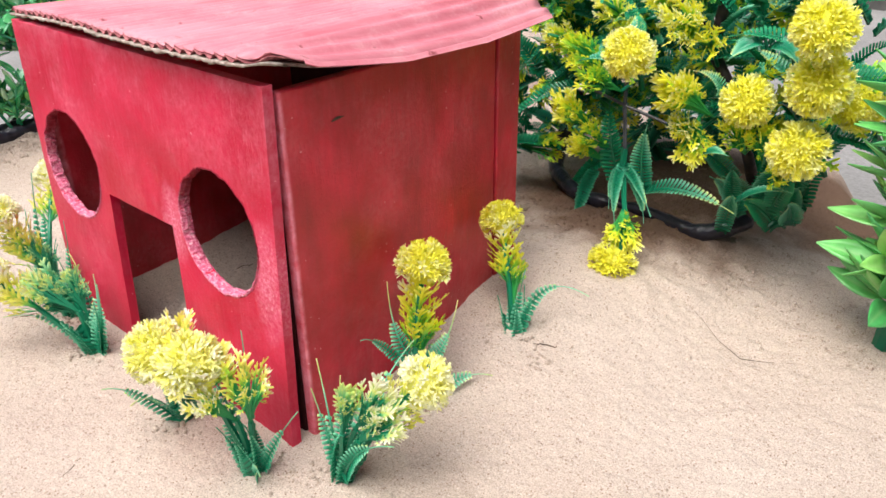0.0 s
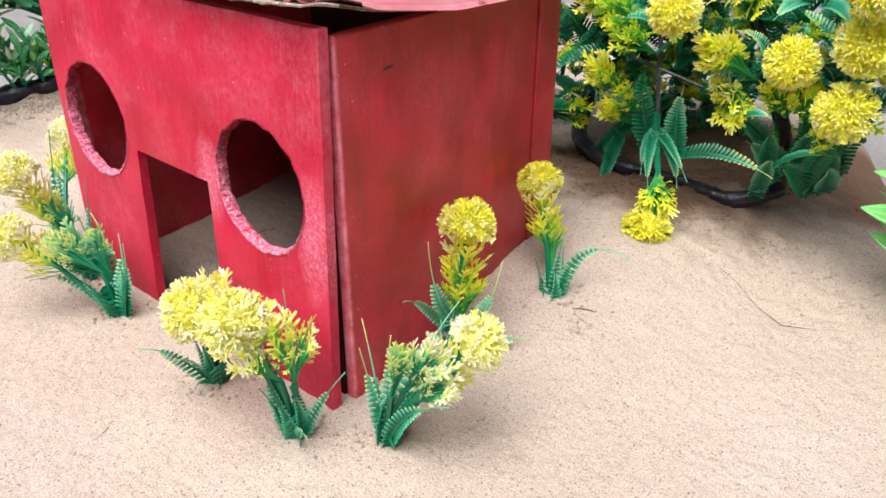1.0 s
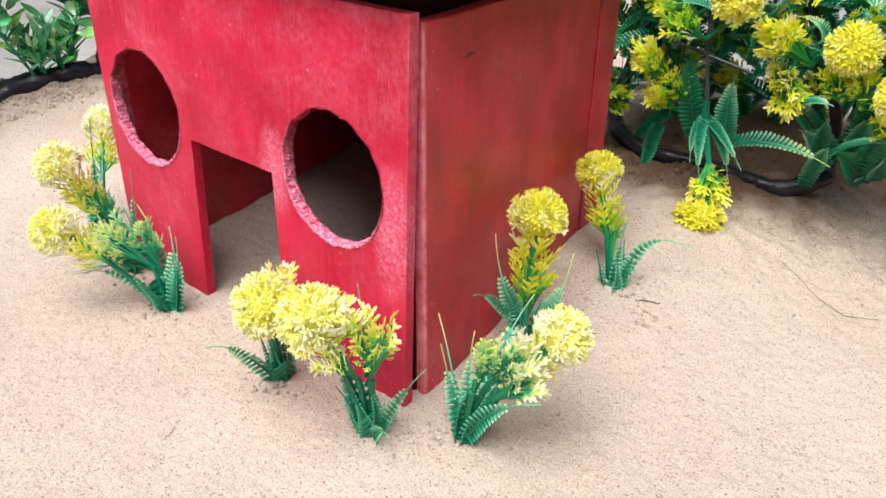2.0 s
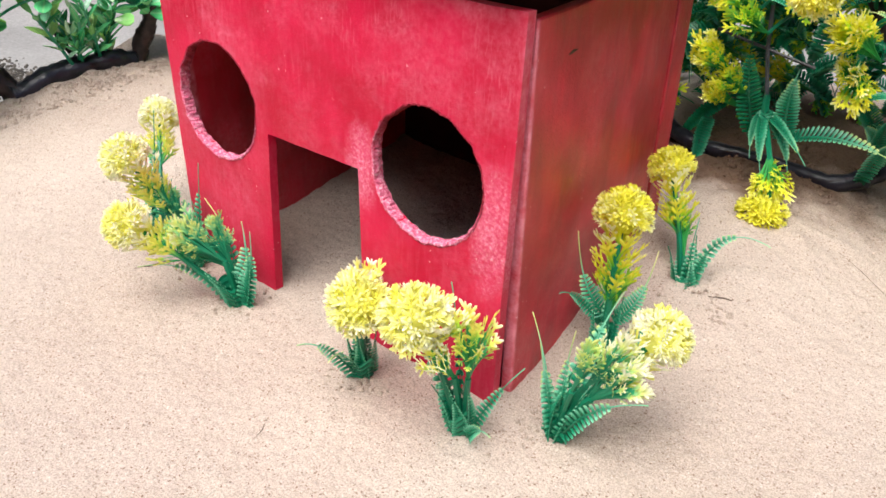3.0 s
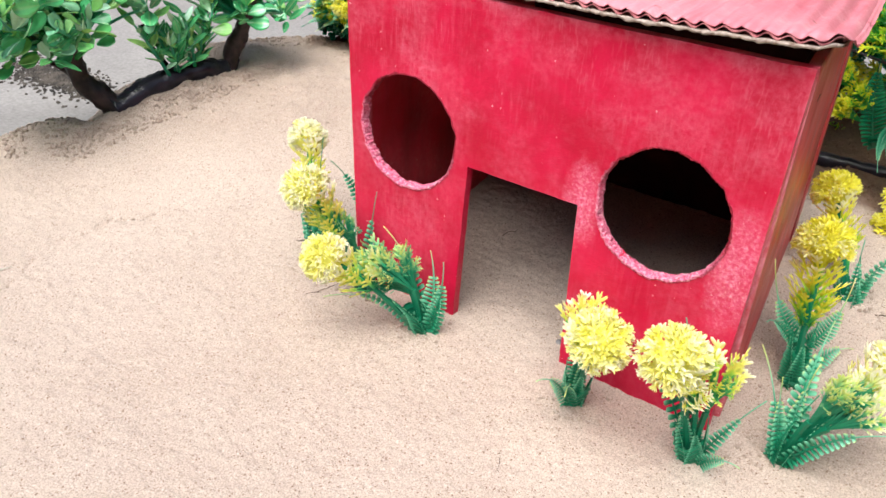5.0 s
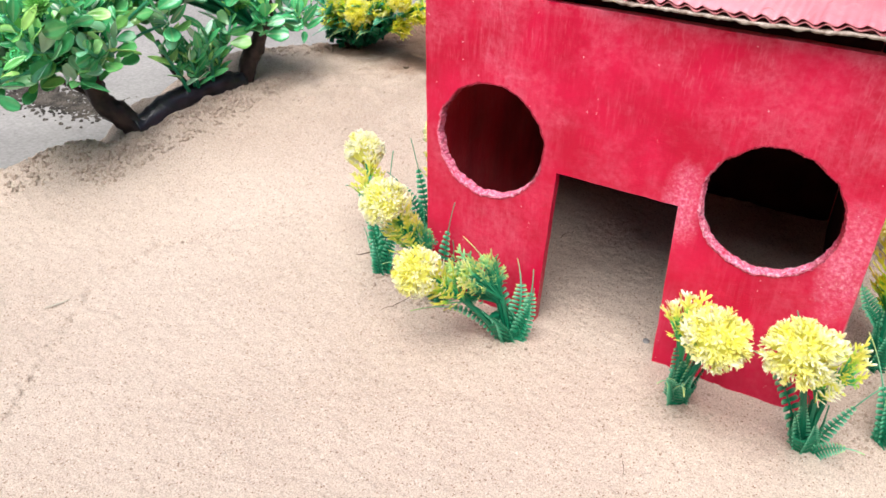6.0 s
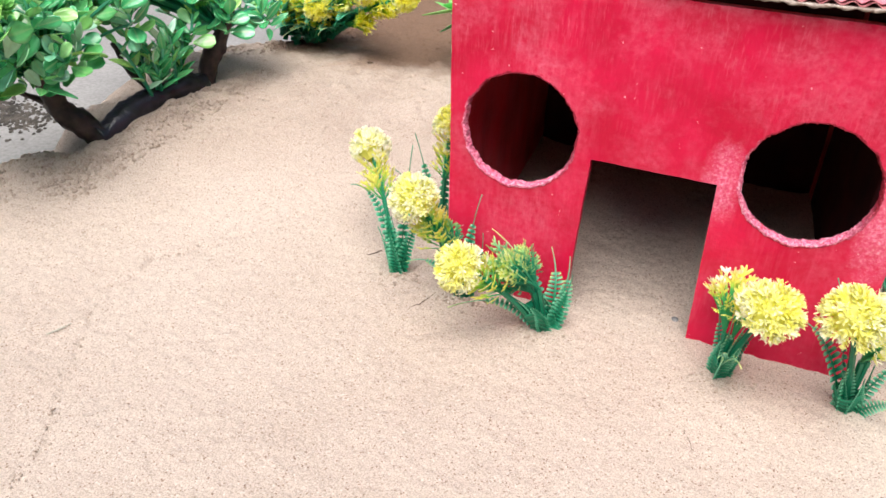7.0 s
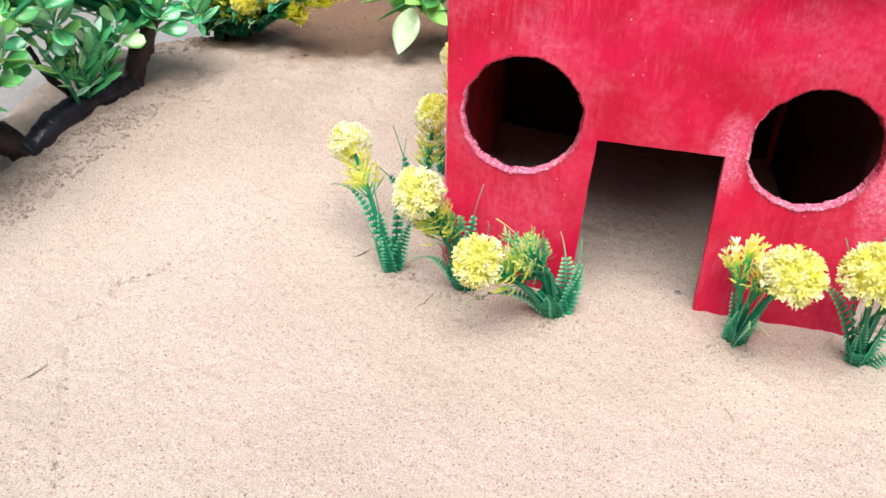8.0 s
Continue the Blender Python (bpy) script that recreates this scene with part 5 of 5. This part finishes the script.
def litter(pts, radius, material, label, kind):
    """A thin crooked bit of plant lying on the sand."""
    line = smooth_line([V(x, y, ground_z(x, y) + radius * 0.9) for x, y in pts], 4)
    line = [p + V(noise.noise(p * 300), noise.noise(p * 300 + V(4, 0, 0)), 0) * 0.0022 for p in line]
    n = len(line)
    g = Geo()
    g.tube(line, [radius * (0.45 + 0.55 * math.sin(math.pi * (i + 0.5) / n)) * (1 + 0.4 * noise.noise(p * 900)) for i, p in enumerate(line)], (0, 0), 6)
    tagged(part(kind, g, material, None), label, kind)


litter([(-0.294, 0.004), (-0.290, 0.008), (-0.286, 0.013)], 0.0004, TWIG, "short dark dry twig on the sand", "twig")
litter([(-0.241, -0.040), (-0.238, -0.030), (-0.234, -0.016)], 0.00022, TWIG, "crumbling dark root fibre on the sand", "root fibre")
litter([(-0.182, 0.094), (-0.180, 0.101), (-0.176, 0.107)], 0.0003, TWIG, "dark twig lying inside the doorway", "twig")
litter([(-0.078, -0.075), (-0.073, -0.080), (-0.069, -0.087)], 0.00018, TWIG, "thin dark root fibre on the sand", "root fibre")
litter([(-0.057, -0.116), (-0.059, -0.124), (-0.060, -0.132)], 0.0003, STRAW, "short pale grey-green straw on the sand", "straw")
litter([(0.049, 0.144), (0.055, 0.146), (0.061, 0.150)], 0.0004, TWIG, "dark crumb of damp bark on the sand", "bark crumb")
litter([(-0.428, 0.267), (-0.426, 0.268), (-0.424, 0.270)], 0.0011, TWIG, "tiny dark bark crumb on the sand", "bark crumb")
bm = bmesh.new()
bmesh.ops.create_icosphere(bm, subdivisions=2, radius=0.0022)
for v in bm.verts:
    v.co *= 1 + 0.3 * noise.noise(v.co * 400)
    v.co.z *= 0.6
pb = tagged(part("pebble", bm, STONE, None), "small grey pebble on the sand by the doorway", "pebble")
pb.location = (-0.0928, 0.0155, ground_z(-0.0928, 0.0155) + 0.0005)

# ---- loose crumbs of sand ----
q = random.Random(71)
crumbs = Geo()
spots = []
for k in range(9000):
    x, y = q.uniform(-0.6, 0.3), q.uniform(-0.24, 0.42)
    back = step(0.1, 0.3, y + max(0.0, -x - 0.25) * 0.5)
    if q.random() > 0.07 + 0.5 * back or (-0.237 < x < 0.0 and 0.0 < y < 0.178) or x < edge_x(y) + 0.01:
        continue
    spots.append((x, y, q.uniform(0.0004, 0.0008 + 0.0006 * back)))
for bx, by in ((-0.162, -0.022), (-0.218, -0.010), (-0.265, -0.005), (-0.064, -0.022), (0.0, -0.023), (0.035, 0.002), (0.0343, 0.145), (0.023, 0.065), (0.0605, 0.143)):
    lean = q.uniform(0, 6.28)
    for k in range(34):
        w = lean + q.gauss(0, 1.1)
        d = q.uniform(0.004, 0.020)
        spots.append((bx + d * math.cos(w), by + d * math.sin(w), q.uniform(0.0005, 0.0015)))
for k in range(1500):
    y = q.uniform(-0.14, 0.30)
    x = edge_x(y) + 0.012 + 0.055 * q.random() ** 1.6
    if 0.02 < y < 0.23:
        continue
    spots.append((x, y, q.uniform(0.0005, 0.0021)))
for k in range(1100):
    y = q.uniform(-0.03, 0.21)
    x = -0.528 + 0.14 * (y - 0.1) + 0.034 * q.random() ** 1.5
    spots.append((x, y, q.uniform(0.0005, 0.0019)))
for k in range(1300):
    x, y = q.uniform(-0.13, 0.21), 0.335 + q.gauss(0, 0.035)
    spots.append((x, y, q.uniform(0.0005, 0.0017)))
for a, b in zip(CRACK, CRACK[1:]):
    for k in range(14):
        p = a.lerp(b, q.random()) + V(q.gauss(0, 0.0022), q.gauss(0, 0.0022), 0)
        spots.append((p.x, p.y, q.uniform(0.0004, 0.0009)))
for x, y, r in spots:
    z = ground_z(x, y) + r * 0.3
    n0 = len(crumbs.v)
    tw = q.random() * 6
    for f, h in ((1.0, -0.3), (0.95, 0.25), (0.5, 0.75)):
        for k in range(5):
            w = k * 1.257 + tw
            j = q.uniform(0.75, 1.2)
            crumbs.v.append(V(x + r * f * j * math.cos(w), y + r * f * j * math.sin(w), z + r * h * q.uniform(0.8, 1.2)))
    for a in (0, 5):
        for k in range(5):
            l = (k + 1) % 5
            crumbs.f.append((n0 + a + k, n0 + a + l, n0 + a + 5 + l, n0 + a + 5 + k))
    crumbs.f.append(tuple(n0 + 10 + k for k in range(5)))
crumbs.a = [0.0] * len(crumbs.v)
crumb_mesh = crumbs.mesh("sand_crumbs")
# Crumbs in front are coloured darker in place of their small shadows.
dark_attr = crumb_mesh.attributes.new("darkened", "FLOAT", "POINT")
dark_attr.data.foreach_set("value", [max(0.22 * step(-0.46, -0.50, v.x), 0.2 if v.y < 0.2 else 0.0, damp_and_shade(v.x, v.y)) for v in crumbs.v])
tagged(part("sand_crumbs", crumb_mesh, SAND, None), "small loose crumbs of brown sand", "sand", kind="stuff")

# ---- dark gravel on the concrete ----
q = random.Random(81)
grit = Geo()
for k in range(1500):
    x, y, r = -0.785 + q.gauss(0, 0.045), 0.115 + q.gauss(0, 0.016), q.uniform(0.0007, 0.0026)
    z, n0, tw = -0.024, len(grit.v), q.random() * 6
    if x > edge_x(y) - 0.045:
        continue
    for f, h in ((1.0, -0.3), (0.95, 0.35), (0.45, 0.8)):
        for j in range(6):
            w = j * 1.047 + tw
            grit.v.append(V(x + r * f * q.uniform(0.7, 1.2) * math.cos(w), y + r * f * q.uniform(0.7, 1.2) * math.sin(w), z + r * h * q.uniform(0.8, 1.2)))
    for a in (0, 6):
        for j in range(6):
            l = (j + 1) % 6
            grit.f.append((n0 + a + j, n0 + a + l, n0 + a + 6 + l, n0 + a + 6 + j))
    grit.f.append(tuple(n0 + 12 + j for j in range(6)))
grit.a = [0.0] * len(grit.v)
tagged(part("gravel", grit, GRIT, None), "loose dark gravel on the concrete", "gravel", kind="stuff")
